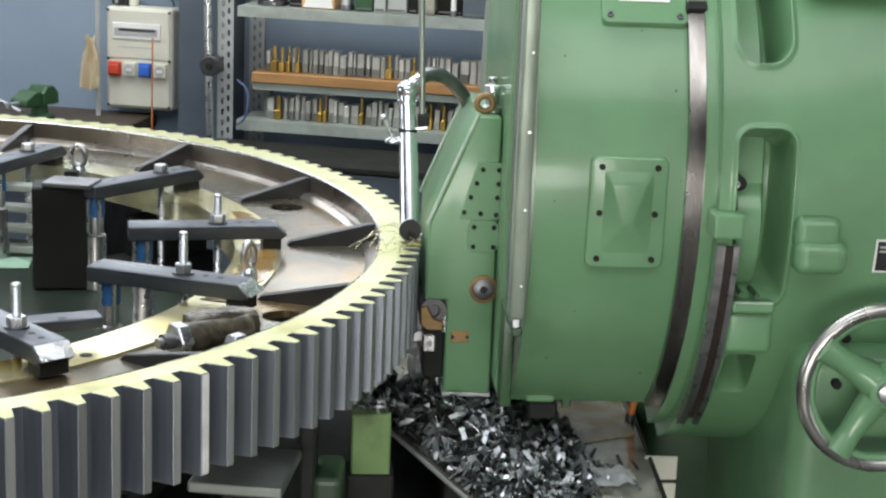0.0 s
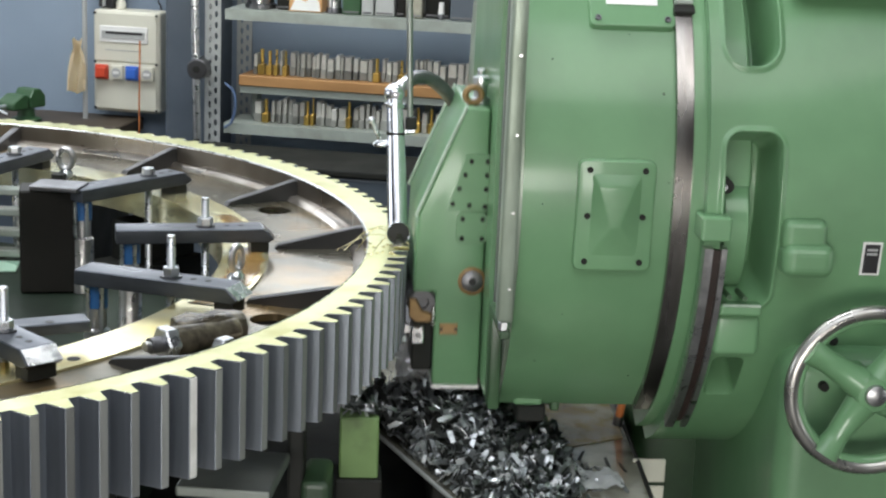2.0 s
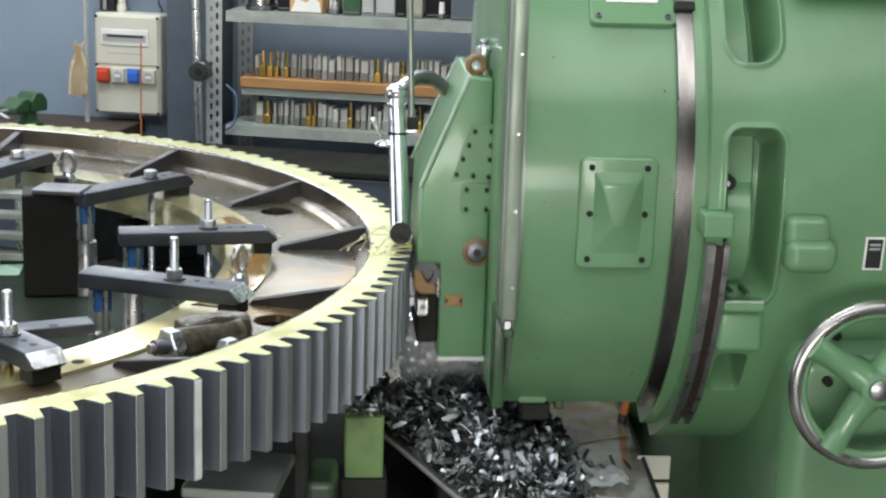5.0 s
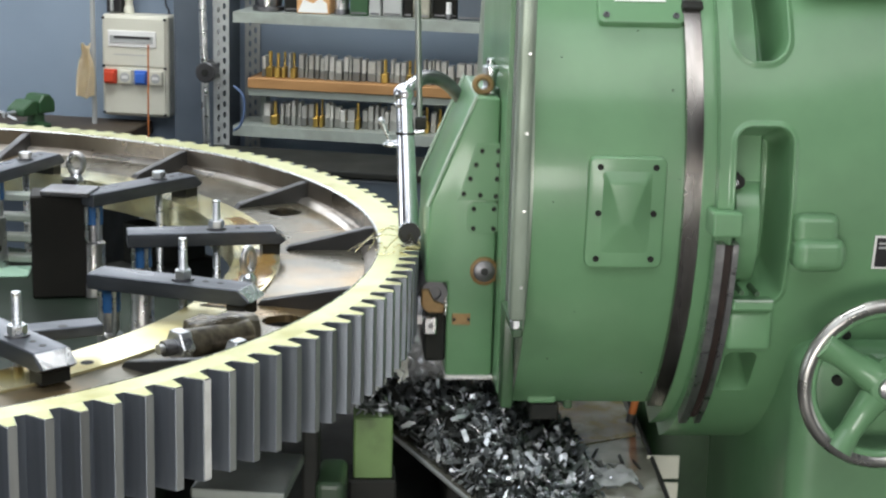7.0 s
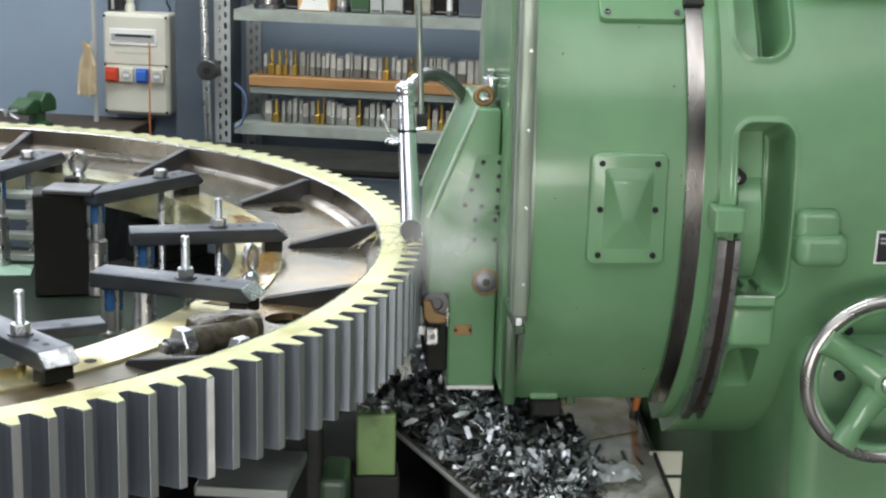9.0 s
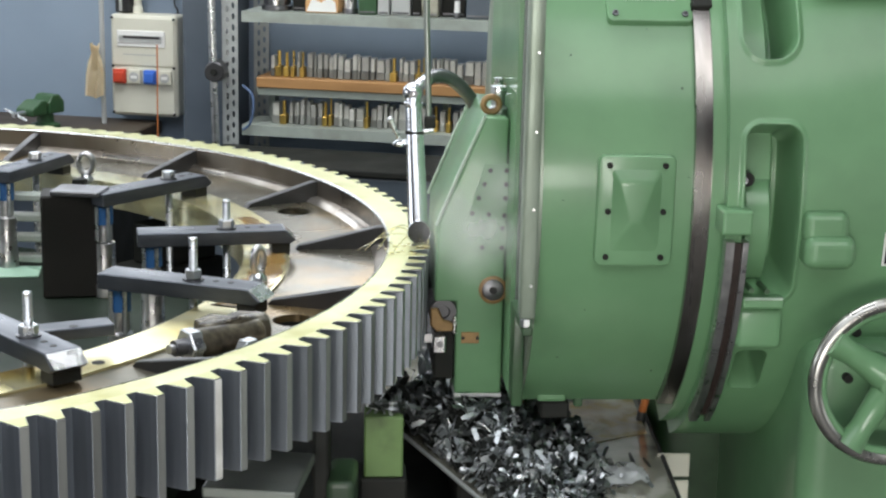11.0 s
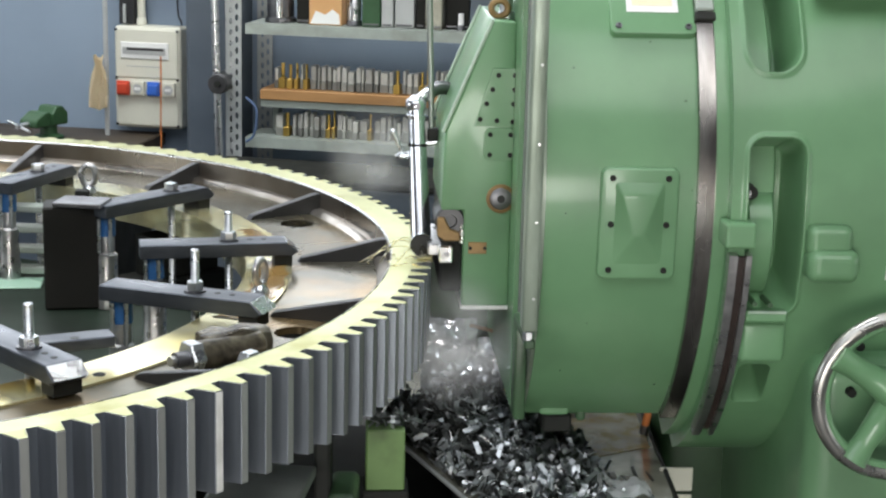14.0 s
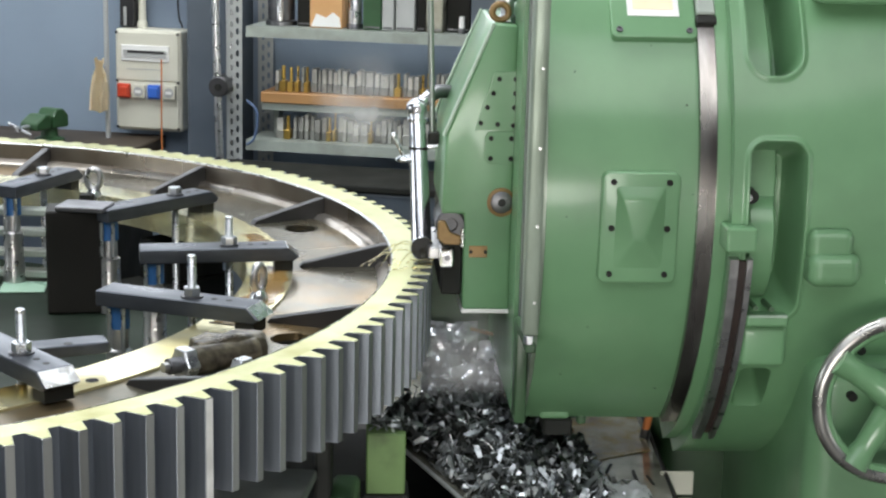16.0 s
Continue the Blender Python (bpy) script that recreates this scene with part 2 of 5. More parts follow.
# Near-black for discs that paint the shade inside holes.
HOLE = material("bore_shade_black", (0.012, 0.012, 0.012), 0.6)
PLANT = material("dark_green_enamel_vice", (0.03, 0.09, 0.035), 0.45, 0, (0.02, 0.06, 0.02), 20, 0.6)

# ---- mesh helpers ----


def part(name, bm, mat, parent=None, label="", smooth=None):
    """Links a bmesh as one mesh object, under parent if given. smooth: shade smooth below that angle in degrees."""
    me = bpy.data.meshes.new(name)
    bmesh.ops.recalc_face_normals(bm, faces=bm.faces)
    if smooth is not None:
        for f in bm.faces:
            f.smooth = True
        for e in bm.edges:
            e.smooth = len(e.link_faces) == 2 and e.calc_face_angle(0) < radians(smooth)
    bm.to_mesh(me)
    bm.free()
    me.materials.append(mat)
    ob = new(name, me)
    if parent:
        ob.parent = parent
    if label:
        tagged(ob, label)
    return ob


def thing(name, label, category, m=None, group="", kind=""):
    ob = new(name)
    ob.empty_display_size = 0.05
    if m is not None:
        ob.matrix_basis = m
    return tagged(ob, label, category, group, kind)


def rounded(bm, width, segments=2, angle=40):
    es = [e for e in bm.edges if len(e.link_faces) == 2 and e.calc_face_angle(0) > radians(angle)]
    bmesh.ops.bevel(bm, geom=es, offset=width, segments=segments, affect="EDGES", clamp_overlap=True, profile=0.5)
    return bm


def box(x0, x1, y0, y1, z0, z1, bevel=0.0, segments=2, bm=None):
    b = bmesh.new()
    vs = [b.verts.new((x, y, z)) for x in (x0, x1) for y in (y0, y1) for z in (z0, z1)]
    for f in ((0, 1, 3, 2), (4, 6, 7, 5), (0, 4, 5, 1), (2, 3, 7, 6), (0, 2, 6, 4), (1, 5, 7, 3)):
        b.faces.new([vs[i] for i in f])
    bmesh.ops.recalc_face_normals(b, faces=b.faces)
    if bevel:
        rounded(b, bevel, segments)
    return joined(bm, b)


def joined(bm, b):
    if bm is None:
        return b
    me = bpy.data.meshes.new("tmp")
    b.to_mesh(me)
    b.free()
    bm.from_mesh(me)
    bpy.data.meshes.remove(me)
    return bm


def moved(bm, m):
    bmesh.ops.transform(bm, matrix=m, verts=bm.verts)
    return bm


def prism(points, axis, a, b, bevel=0.0, segments=2, bm=None):
    """Extrudes a polygon. axis 'y': points are (x, z) from y=a to y=b; 'z': (x, y); 'x': (y, z)."""
    place = {"y": lambda u, v, w: (u, w, v), "z": lambda u, v, w: (u, v, w), "x": lambda u, v, w: (w, u, v)}[axis]
    m = bmesh.new()
    lo = [m.verts.new(place(u, v, a)) for u, v in points]
    hi = [m.verts.new(place(u, v, b)) for u, v in points]
    n = len(points)
    m.faces.new(lo[::-1])
    m.faces.new(hi)
    for i in range(n):
        m.faces.new((lo[i], lo[(i + 1) % n], hi[(i + 1) % n], hi[i]))
    bmesh.ops.recalc_face_normals(m, faces=m.faces)
    if bevel:
        rounded(m, bevel, segments)
    return joined(bm, m)


def lathe(profile, n=32, m=None, bm=None, close=True):
    """Turns a profile of (radius, height) round z."""
    b = bmesh.new()
    rings = []
    for r, z in profile:
        if r < 1e-6:
            rings.append([b.verts.new((0, 0, z))])
        else:
            rings.append([b.verts.new((r * math.cos(2 * math.pi * i / n), r * math.sin(2 * math.pi * i / n), z)) for i in range(n)])
    for p, q in zip(rings, rings[1:]):
        for i in range(n):
            j = (i + 1) % n
            if len(p) == 1 and len(q) == 1:
                continue
            if len(p) == 1:
                b.faces.new((p[0], q[i], q[j]))
            elif len(q) == 1:
                b.faces.new((p[i], p[j], q[0]))
            else:
                b.faces.new((p[i], p[j], q[j], q[i]))
    bmesh.ops.recalc_face_normals(b, faces=b.faces)
    if m is not None:
        moved(b, m)
    return joined(bm, b)


def rod(p, q, r, n=20, r2=None, bm=None, chamfer=0.0):
    p, q = Vector(p), Vector(q)
    d = q - p
    length, r2 = d.length, r if r2 is None else r2
    c = chamfer
    prof = [(0, 0), (r - c, 0), (r, c), (r2, length - c), (r2 - c, length), (0, length)] if c else [(0, 0), (r, 0), (r2, length), (0, length)]
    return lathe(prof, n, Matrix.Translation(p) @ d.to_track_quat("Z", "Y").to_matrix().to_4x4(), bm)


def tube(points, r, n=14, bm=None, cap=True, radii=None):
    """A round pipe along points, smoothed."""
    pts = [Vector(p) for p in points]
    fine = []
    for i in range(len(pts) - 1):
        p0, p1, p2, p3 = pts[max(i - 1, 0)], pts[i], pts[i + 1], pts[min(i + 2, len(pts) - 1)]
        for k in range(6):
            t = k / 6
            fine.append(0.5 * ((2 * p1) + (p2 - p0) * t + (2 * p0 - 5 * p1 + 4 * p2 - p3) * t * t + (3 * p1 - p0 - 3 * p2 + p3) * t ** 3))
    fine.append(pts[-1])
    b = bmesh.new()
    rings = []
    side = None
    for i, p in enumerate(fine):
        d = (fine[min(i + 1, len(fine) - 1)] - fine[max(i - 1, 0)]).normalized()
        side = d.orthogonal().normalized() if side is None else (side - d * side.dot(d)).normalized()
        up = d.cross(side)
        rr = r if radii is None else np.interp(i / (len(fine) - 1), np.linspace(0, 1, len(radii)), radii)
        rings.append([b.verts.new(p + (side * math.cos(2 * math.pi * k / n) + up * math.sin(2 * math.pi * k / n)) * rr) for k in range(n)])
    for p, q in zip(rings, rings[1:]):
        for k in range(n):
            b.faces.new((p[k], p[(k + 1) % n], q[(k + 1) % n], q[k]))
    if cap:
        b.faces.new(rings[0][::-1])
        b.faces.new(rings[-1])
    bmesh.ops.recalc_face_normals(b, faces=b.faces)
    return joined(bm, b)


def hexagon(p, axis, r, h, bm=None):
    """A hex nut or bolt head of half-width r, from p along axis."""
    b = lathe([(0, 0), (r * 0.94, 0), (r, h * 0.12), (r, h * 0.88), (r * 0.94, h), (0, h)], 6)
    moved(b, Matrix.Translation(p) @ Vector(axis).to_track_quat("Z", "Y").to_matrix().to_4x4())
    return joined(bm, b)


def plate(outer, holes, z0, z1):
    """A flat plate between two heights, with holes that go through."""
    cu = bpy.data.curves.new("plate", "CURVE")
    cu.dimensions, cu.fill_mode, cu.extrude = "2D", "BOTH", (z1 - z0) / 2
    for loop in (outer, *holes):
        s = cu.splines.new("POLY")
        s.points.add(len(loop) - 1)
        for pt, (x, y) in zip(s.points, loop):
            pt.co = (x, y, 0, 1)
        s.use_cyclic_u = True
    ob = bpy.data.objects.new("plate", cu)
    scene.collection.objects.link(ob)
    me = bpy.data.meshes.new_from_object(ob.evaluated_get(bpy.context.evaluated_depsgraph_get()))
    bpy.data.objects.remove(ob)
    b = bmesh.new()
    b.from_mesh(me)
    bpy.data.meshes.remove(me)
    bmesh.ops.remove_doubles(b, verts=b.verts, dist=1e-5)
    return moved(b, Matrix.Translation((0, 0, (z0 + z1) / 2)))


def round_rect(x0, x1, y0, y1, r, n=5):
    pts = []
    for cx, cy, a in ((x1 - r, y1 - r, 0), (x0 + r, y1 - r, 90), (x0 + r, y0 + r, 180), (x1 - r, y0 + r, 270)):
        pts += [(cx + r * math.cos(radians(a + 90 * k / n)), cy + r * math.sin(radians(a + 90 * k / n))) for k in range(n + 1)]
    return pts


def circle(x, y, r, n=24, start=0.0):
    return [(x + r * math.cos(start + 2 * math.pi * i / n), y + r * math.sin(start + 2 * math.pi * i / n)) for i in range(n)]


def polar(r, deg):
    return r * math.cos(radians(deg)), r * math.sin(radians(deg))


# ---- the place ----
TOP = 0.85              # upper face of the gear
AXIS = pose(0, 0, 0, 0, 0, 4)      # the machine's line, radial to the gear
WALL = pose(0, 0, 0, 0, 0, -10)    # the back wall's line


def build_room():
    st = dict(kind="structure")
    tagged(part("floor", box(-7, 7, -7, 6, -0.1, 0), CONCRETE), "oil-stained grey concrete workshop floor", "floor", **st)
    bm = box(-6.0, 6.6, 2.64, 2.9, 0, 1.38)
    box(-6.0, 6.6, 2.64, 2.9, 2.88, 4.5, bm=bm)
    box(-6.0, -2.32, 2.64, 2.9, 1.38, 2.88, bm=bm)
    box(1.02, 6.6, 2.64, 2.9, 1.38, 2.88, bm=bm)
    b = part("wall_north", bm, WALLP)
    b.matrix_basis = WALL
    tagged(b, "blue-grey painted workshop wall behind shelves", "wall", **st)
    bm = box(-7.2, -7, -7, -2.8, 0, 4.5)
    box(-7.2, -7, 0.8, 6, 0, 4.5, bm=bm)
    box(-7.2, -7, -2.8, 0.8, 0, 1.1, bm=bm)
    box(-7.2, -7, -2.8, 0.8, 2.9, 4.5, bm=bm)
    tagged(part("wall_west", bm, GREY_WALL), "plain grey workshop wall with an opening for a fill light", "wall", **st)
    # walls with openings for the half-open gate and the side window
    bm = box(-7, -1.1, -7.2, -7, 0, 4.5)
    box(3.1, 7.2, -7.2, -7, 0, 4.5, bm=bm)
    box(-1.1, 3.1, -7.2, -7, 1.45, 4.5, bm=bm)
    tagged(part("wall_south", bm, GREY_WALL), "plain grey workshop wall with a half-open gate", "wall", **st)
    bm = box(7, 7.2, -7, -3.1, 0, 4.5)
    box(7, 7.2, 0.3, 6, 0, 4.5, bm=bm)
    box(7, 7.2, -3.1, 0.3, 0, 0.2, bm=bm)
    box(7, 7.2, -3.1, 0.3, 1.6, 4.5, bm=bm)
    tagged(part("wall_east", bm, GREY_WALL), "plain grey workshop wall with a low window opening", "wall", **st)
    tagged(part("ceiling", plate([(-7.2, -7.2), (7.2, -7.2), (7.2, 6), (-7.2, 6)], [[(-2.4, -5.9), (4.2, -5.9), (4.2, -2.1), (-2.4, -2.1)], [(-2.7, -0.2), (2.3, -0.2), (2.3, 1.2), (-2.7, 1.2)]], 4.5, 4.65), GREY_WALL),
           "grey workshop ceiling with a skylight and a fill-light opening", "ceiling", **st)


# ---- gear ----
N_TEETH = 158
TIP, ROOT, RIM_IN, BORE = 1.400, 1.363, 1.316, 1.015
FACE = 0.165
WEB_Z = 0.795
PHASE = -52.35          # degrees, a tooth's middle
turning = []            # things that turn with the table


def build_gear():
    g = thing("spur_gear", "large steel spur gear with oiled yellowish machined rim, lying flat", "gear")
    turning.append((g, Matrix.Identity(4)))
    step = 2 * math.pi / N_TEETH
    z0, z1 = TOP - FACE, TOP
    # finished teeth (deep) behind the cutter, roughed ones (shallow) ahead of it
    deep = (ROOT, 0.0190, 0.0130, 0.0068)
    rough = (1.3805, 0.0180, 0.0155, 0.0115)

    def kind(i):
        a = (PHASE + 360 / N_TEETH * i) % 360
        return rough if 5.5 < a < 215 else deep

    # rim: its outer polygon has corners where the teeth begin
    outer = []
    for i in range(N_TEETH):
        a = radians(PHASE) + i * step
        r, half = kind(i)[:2]
        for q in (-1, 1):
            outer.append((r * math.cos(a + q * half / r), r * math.sin(a + q * half / r)))
    rim = part("rim", plate(outer, [circle(0, 0, RIM_IN, 240)], z0, z1), RIM_TOP, g, smooth=25)
    rim.data.materials.append(INNER)
    rim.data.materials.append(FLANK)
    for f in rim.data.polygons:
        c = f.center
        f.material_index = 0 if f.normal.z > 0.9 else 1 if math.hypot(c.x, c.y) < 1.33 else 2
    meshes = {}
    for r, base, mid, tip in (deep, rough):
        x0, xm = r * math.cos(base / r), (r + TIP) / 2
        prof = [(x0, -base), (xm, -mid), (TIP - 0.001, -tip - 0.001), (TIP, -tip), (TIP, tip), (TIP - 0.001, tip + 0.001), (xm, mid), (x0, base)]
        bm = prism(prof, "z", z0, z1)
        top = [e for e in bm.edges if min(v.co.z for v in e.verts) > z1 - 1e-5 and max(v.co.x for v in e.verts) > x0 + 0.002]
        bmesh.ops.bevel(bm, geom=top, offset=0.0013, segments=1, affect="EDGES", clamp_overlap=True)
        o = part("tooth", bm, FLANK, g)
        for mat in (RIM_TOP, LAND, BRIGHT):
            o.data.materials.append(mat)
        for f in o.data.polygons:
            # Light is painted by facing: pale tips and chamfers, dark flanks.
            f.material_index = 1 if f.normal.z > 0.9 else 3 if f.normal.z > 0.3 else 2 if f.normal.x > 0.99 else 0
        meshes[r] = o
    used = set()
    for i in range(N_TEETH):
        o = meshes[kind(i)[0]]
        if o in used:
            o = o.copy()
            scene.collection.objects.link(o)
        used.add(o)
        o.matrix_basis = Matrix.Rotation(radians(PHASE) + i * step, 4, "Z")
        # Pale strip that paints the glint on one tooth's tip.
        if i == 6:
            part("bright_tip", box(TIP + 0.0004, TIP + 0.0014, -0.0066, 0.0066, z0 + 0.002, z1 - 0.002), GLINT_TIP, g, "bright tooth tip with a painted glint").matrix_basis = o.matrix_basis
    # inner step of the rim
    bm = lathe([(RIM_IN + 0.004, WEB_Z + 0.012), (RIM_IN - 0.018, WEB_Z + 0.010), (RIM_IN - 0.028, WEB_Z), (RIM_IN - 0.028, WEB_Z - 0.02), (RIM_IN + 0.004, WEB_Z - 0.02)], 200)
    part("rim_fillet", bm, FILLET, g, "bright turned fillet inside the rim", smooth=40)
    part("rim_edge", lathe([(RIM_IN + 0.002, TOP - 0.004), (RIM_IN - 0.0012, TOP - 0.003), (RIM_IN - 0.0008, TOP - 0.0005), (RIM_IN + 0.0022, TOP + 0.0012), (RIM_IN + 0.004, TOP - 0.001)], 240), BRIGHT, g, "bright broken edge of the rim", smooth=60)
    # web with round holes
    holes = [circle(*polar(1.213, 26.5 - 43.6 + 45 * k), 0.040, 32) for k in range(8)]
    part("web", plate(circle(0, 0, RIM_IN + 0.01, 200), [circle(0, 0, 1.11, 200), *holes], WEB_Z - 0.014, WEB_Z), WEB, g, smooth=25)
    part("bore_flange", plate(circle(0, 0, 1.111, 200), [circle(0, 0, BORE, 200)], WEB_Z - 0.06, WEB_Z + 0.005), BORE_RING, g, "oil-wet yellowish machined flange round the bore", smooth=25)
    # oil standing on the flange, and on the web beside it
    for a0, a1, r0, r1 in ((-16, 9, 1.030, 1.108), (14, 26, 1.05, 1.10), (-66, -57, 1.03, 1.09)):
        rim_pts = [polar(r1 - 0.012 * abs(math.sin(0.7 * k + a0)), a0 + (a1 - a0) * k / 24) for k in range(25)]
        rim_pts += [polar(r0 + 0.014 * abs(math.sin(0.9 * k)), a1 - (a1 - a0) * k / 24) for k in range(25)]
        part("oil_pool", plate(rim_pts, [], WEB_Z + 0.0052, WEB_Z + 0.0064), AMBER, g, "amber oil film on the flange")
    p = polar(1.082, -37.2)
    part("bolt_hole", rod((p[0], p[1], WEB_Z + 0.003), (p[0], p[1], WEB_Z + 0.0056), 0.011, 20), HOLE, g, "dark disc painting the shade of a tapped hole")
    # gussets between rim and web
    for k in range(16):
        a = 10.0 + 22.5 * k
        bm = prism([(RIM_IN + 0.003, WEB_Z - 0.002), (RIM_IN + 0.003, TOP - 0.007), (RIM_IN - 0.012, TOP - 0.007), (1.135, WEB_Z + 0.010), (1.125, WEB_Z - 0.002)], "y", -0.010, 0.010, 0.002, 1)
        o = part("gusset", bm, RIB, g)
        o.matrix_basis = Matrix.Rotation(radians(a), 4, "Z")


def stud(g, r, z0, z1, rad=0.0085, name="stud", nut_z=None):
    """A threaded stud with turned-in thread rings."""
    prof = [(0, z0), (rad, z0)]
    z = z0
    while z < z1 - 0.006:
        prof += [(rad, z), (rad - 0.0009, z + 0.0015), (rad, z + 0.003)]
        z += 0.003
    prof += [(rad, z1 - 0.002), (rad - 0.002, z1), (0, z1)]
    part(name, lathe(prof, 14, Matrix.Translation((r, 0, 0))), ZINC, g, "bright zinc-plated threaded stud", smooth=50)
    if nut_z:
        part("nut", hexagon((r, 0, nut_z + 0.003), (0, 0, 1), 0.0165, 0.016), ZINC, g)
        part("washer", rod((r, 0, nut_z), (r, 0, nut_z + 0.003), 0.021, 20), STEEL_DARK, g)


def build_clamps():
    """Clamp bars with studs, and the jacks under their inner ends. Each bar lies along its own x from its inner end."""
    z1, z0 = 0.852, 0.822
    for x, y, deg, long, r_stud, high, jack in ((0.598, -0.519, -46.0, 0.355, 0.225, 0.075, False), (0.789, -0.238, -17.5, 0.335, 0.185, 0.080, True),
                                              (0.788, 0.090, 13.0, 0.330, 0.186, 0.062, True), (0.619, 0.457, 53.0, 0.350, 0.235, 0.014, True), (0.335, 0.690, 71.0, 0.300, 0.165, 0.020, True)):
        c = thing("clamp_bar", "dark steel clamp bar with chamfered end holding the gear's flange", "clamp", group="clamps round the bore")
        base = pose(x, y, 0, 0, 0, deg)
        turning.append((c, base))
        prof = [(0, z0), (long - 0.012, z0), (long, z0 + 0.008), (long - 0.024, z1), (0, z1)]
        part("bar", prism(prof, "y", -0.033, 0.033, 0.002, 1), BAR, c)
        # Bright facing puts the chamfer's highlight into its colour.
        part("ground_end", prism([(long + 0.0006, z0 + 0.009), (long + 0.0018, z0 + 0.009), (long - 0.0222, z1 - 0.001), (long - 0.0234, z1 - 0.001)], "y", -0.031, 0.031), BRIGHT, c, "bright chamfer facing that paints its reflection")
        # Toe block is black to give the shadow under the bar's end.
        part("toe", box(long - 0.05, long - 0.012, -0.026, 0.026, WEB_Z + 0.005, z0), DARK, c)
        # Dark discs laid on the bar paint the shade of its holes.
        for dx in (0.045, 0.075):
            part("bar_hole", rod((r_stud + dx, 0.002, z1 - 0.002), (r_stud + dx, 0.002, z1 + 0.0006), 0.006, 16), HOLE, c)
        stud(c, r_stud, 0.60, z1 + high, nut_z=z1)
        if jack:
            j = thing("jack", "blue-topped steel screw jack under a clamp bar", "jack", group="jacks under the clamps")
            turning.append((j, base))
            r = 0.030
            part("cap", lathe([(0, z0), (0.019, z0), (0.021, z0 - 0.002), (0.021, 0.775), (0, 0.775)], 24, Matrix.Translation((r, 0, 0))), BLUE, j, "blue painted cap", smooth=40)
            part("screw", lathe([(0, 0.775), (0.017, 0.775), (0.018, 0.765), (0.018, 0.735), (0.024, 0.73), (0.024, 0.65), (0.026, 0.645), (0.026, 0.602), (0, 0.602)], 24, Matrix.Translation((r, 0, 0))), STEEL, j, smooth=40)
            for q in (-1, 1):
                m = Matrix.Translation((r, 0, 0)) @ Matrix.Rotation(radians(-90 - deg), 4, "Z")
                part("bolt", moved(rod((0.022, 0.013 * q, 0.735), (0.022, 0.013 * q, z0 - 0.004), 0.0045, 10), m), ZINC, j)
    # eye bolts
    for deg, r, ex, ey in ((-6.0, 1.071, 0.0075, 0.010), (58.5, 0.99, 0.010, -0.015)):
        e = thing("eye_bolt", "steel lifting eye bolt standing in the flange", "eye bolt", group="eye bolts")
        turning.append((e, pose(0, 0, 0, 0, 0, deg)))
        ring = [(r + ex * math.cos(t), ey * math.cos(t), WEB_Z + 0.050 + 0.025 * math.sin(t)) for t in np.linspace(-0.5 * math.pi, 1.5 * math.pi, 15)]
        part("eye", tube(ring, 0.0078, 10, cap=False), STEEL, e, smooth=60)
        part("shank", lathe([(0, 0.70), (0.009, 0.70), (0.009, WEB_Z + 0.005), (0.018, WEB_Z + 0.005), (0.018, WEB_Z + 0.014), (0.010, WEB_Z + 0.026), (0, WEB_Z + 0.028)], 20, Matrix.Translation((r, 0, 0))), ZINC, e, smooth=40)
    # flat link bar beside the front clamp
    f = thing("link_bar", "flat grey steel bar with bolt holes lying over the bore", "bar")
    turning.append((f, Matrix.Identity(4)))
    bm = box(-0.12, 0.075, -0.024, 0.024, 0.828, 0.848, 0.002, 1)
    part("bar", moved(bm, Matrix.Translation((0.80, -0.60, 0)) @ Matrix.Rotation(radians(26), 4, "Z")), BAR, f)
    part("bar_hole", rod((0.812, -0.607, 0.846), (0.812, -0.607, 0.8486), 0.008, 16), HOLE, f)
    # oily draw bolt lying on the web
    d = thing("draw_bolt", "oil-soaked steel bolt assembly lying on the gear's web", "bolt")
    turning.append((d, Matrix.Identity(4)))
    p, q = Vector((1.015, -0.610, 0.822)), Vector((1.115, -0.52, 0.822))
    u = (q - p).normalized()
    part("barrel", rod(p, q, 0.026, 20, 0.022, chamfer=0.003), GRIME, d, smooth=40)
    part("nut", hexagon(p - u * 0.018, u, 0.030, 0.024), ZINC, d)
    part("shank", rod(p - u * 0.04, p - u * 0.017, 0.014, 14), STEEL_DARK, d, smooth=40)
    bm = box(-0.080, 0.055, -0.024, 0.034, WEB_Z + 0.006, WEB_Z + 0.056, 0.010, 3)
    bmesh.ops.subdivide_edges(bm, edges=bm.edges[:], cuts=3, use_grid_fill=True)
    for v in bm.verts:
        v.co += v.normal * 0.009 * noise.noise(v.co * 42) + Vector((0, 0, -0.10 * max(0.0, v.co.x + 0.02) * (v.co.z - WEB_Z) / 0.05))
    part("sleeve", moved(bm, Matrix.Translation((1.082, -0.523, 0)) @ Matrix.Rotation(radians(40), 4, "Z")), GRIME, d, "dark oil-soaked sleeve", smooth=50)
    part("thread_end", rod(p - u * 0.05, p - u * 0.039, 0.009, 12), STEEL, d, smooth=40)
    n = thing("hex_nut", "loose bright steel hex nut standing on the web", "nut")
    turning.append((n, Matrix.Identity(4)))
    part("nut", hexagon((1.100, -0.625, WEB_Z + 0.024), (0.8, -0.6, 0), 0.024, 0.022), ZINC, n)
    part("bore", rod((1.1175, -0.6382, WEB_Z + 0.024), (1.1182, -0.6387, WEB_Z + 0.024), 0.012, 16), HOLE, n)


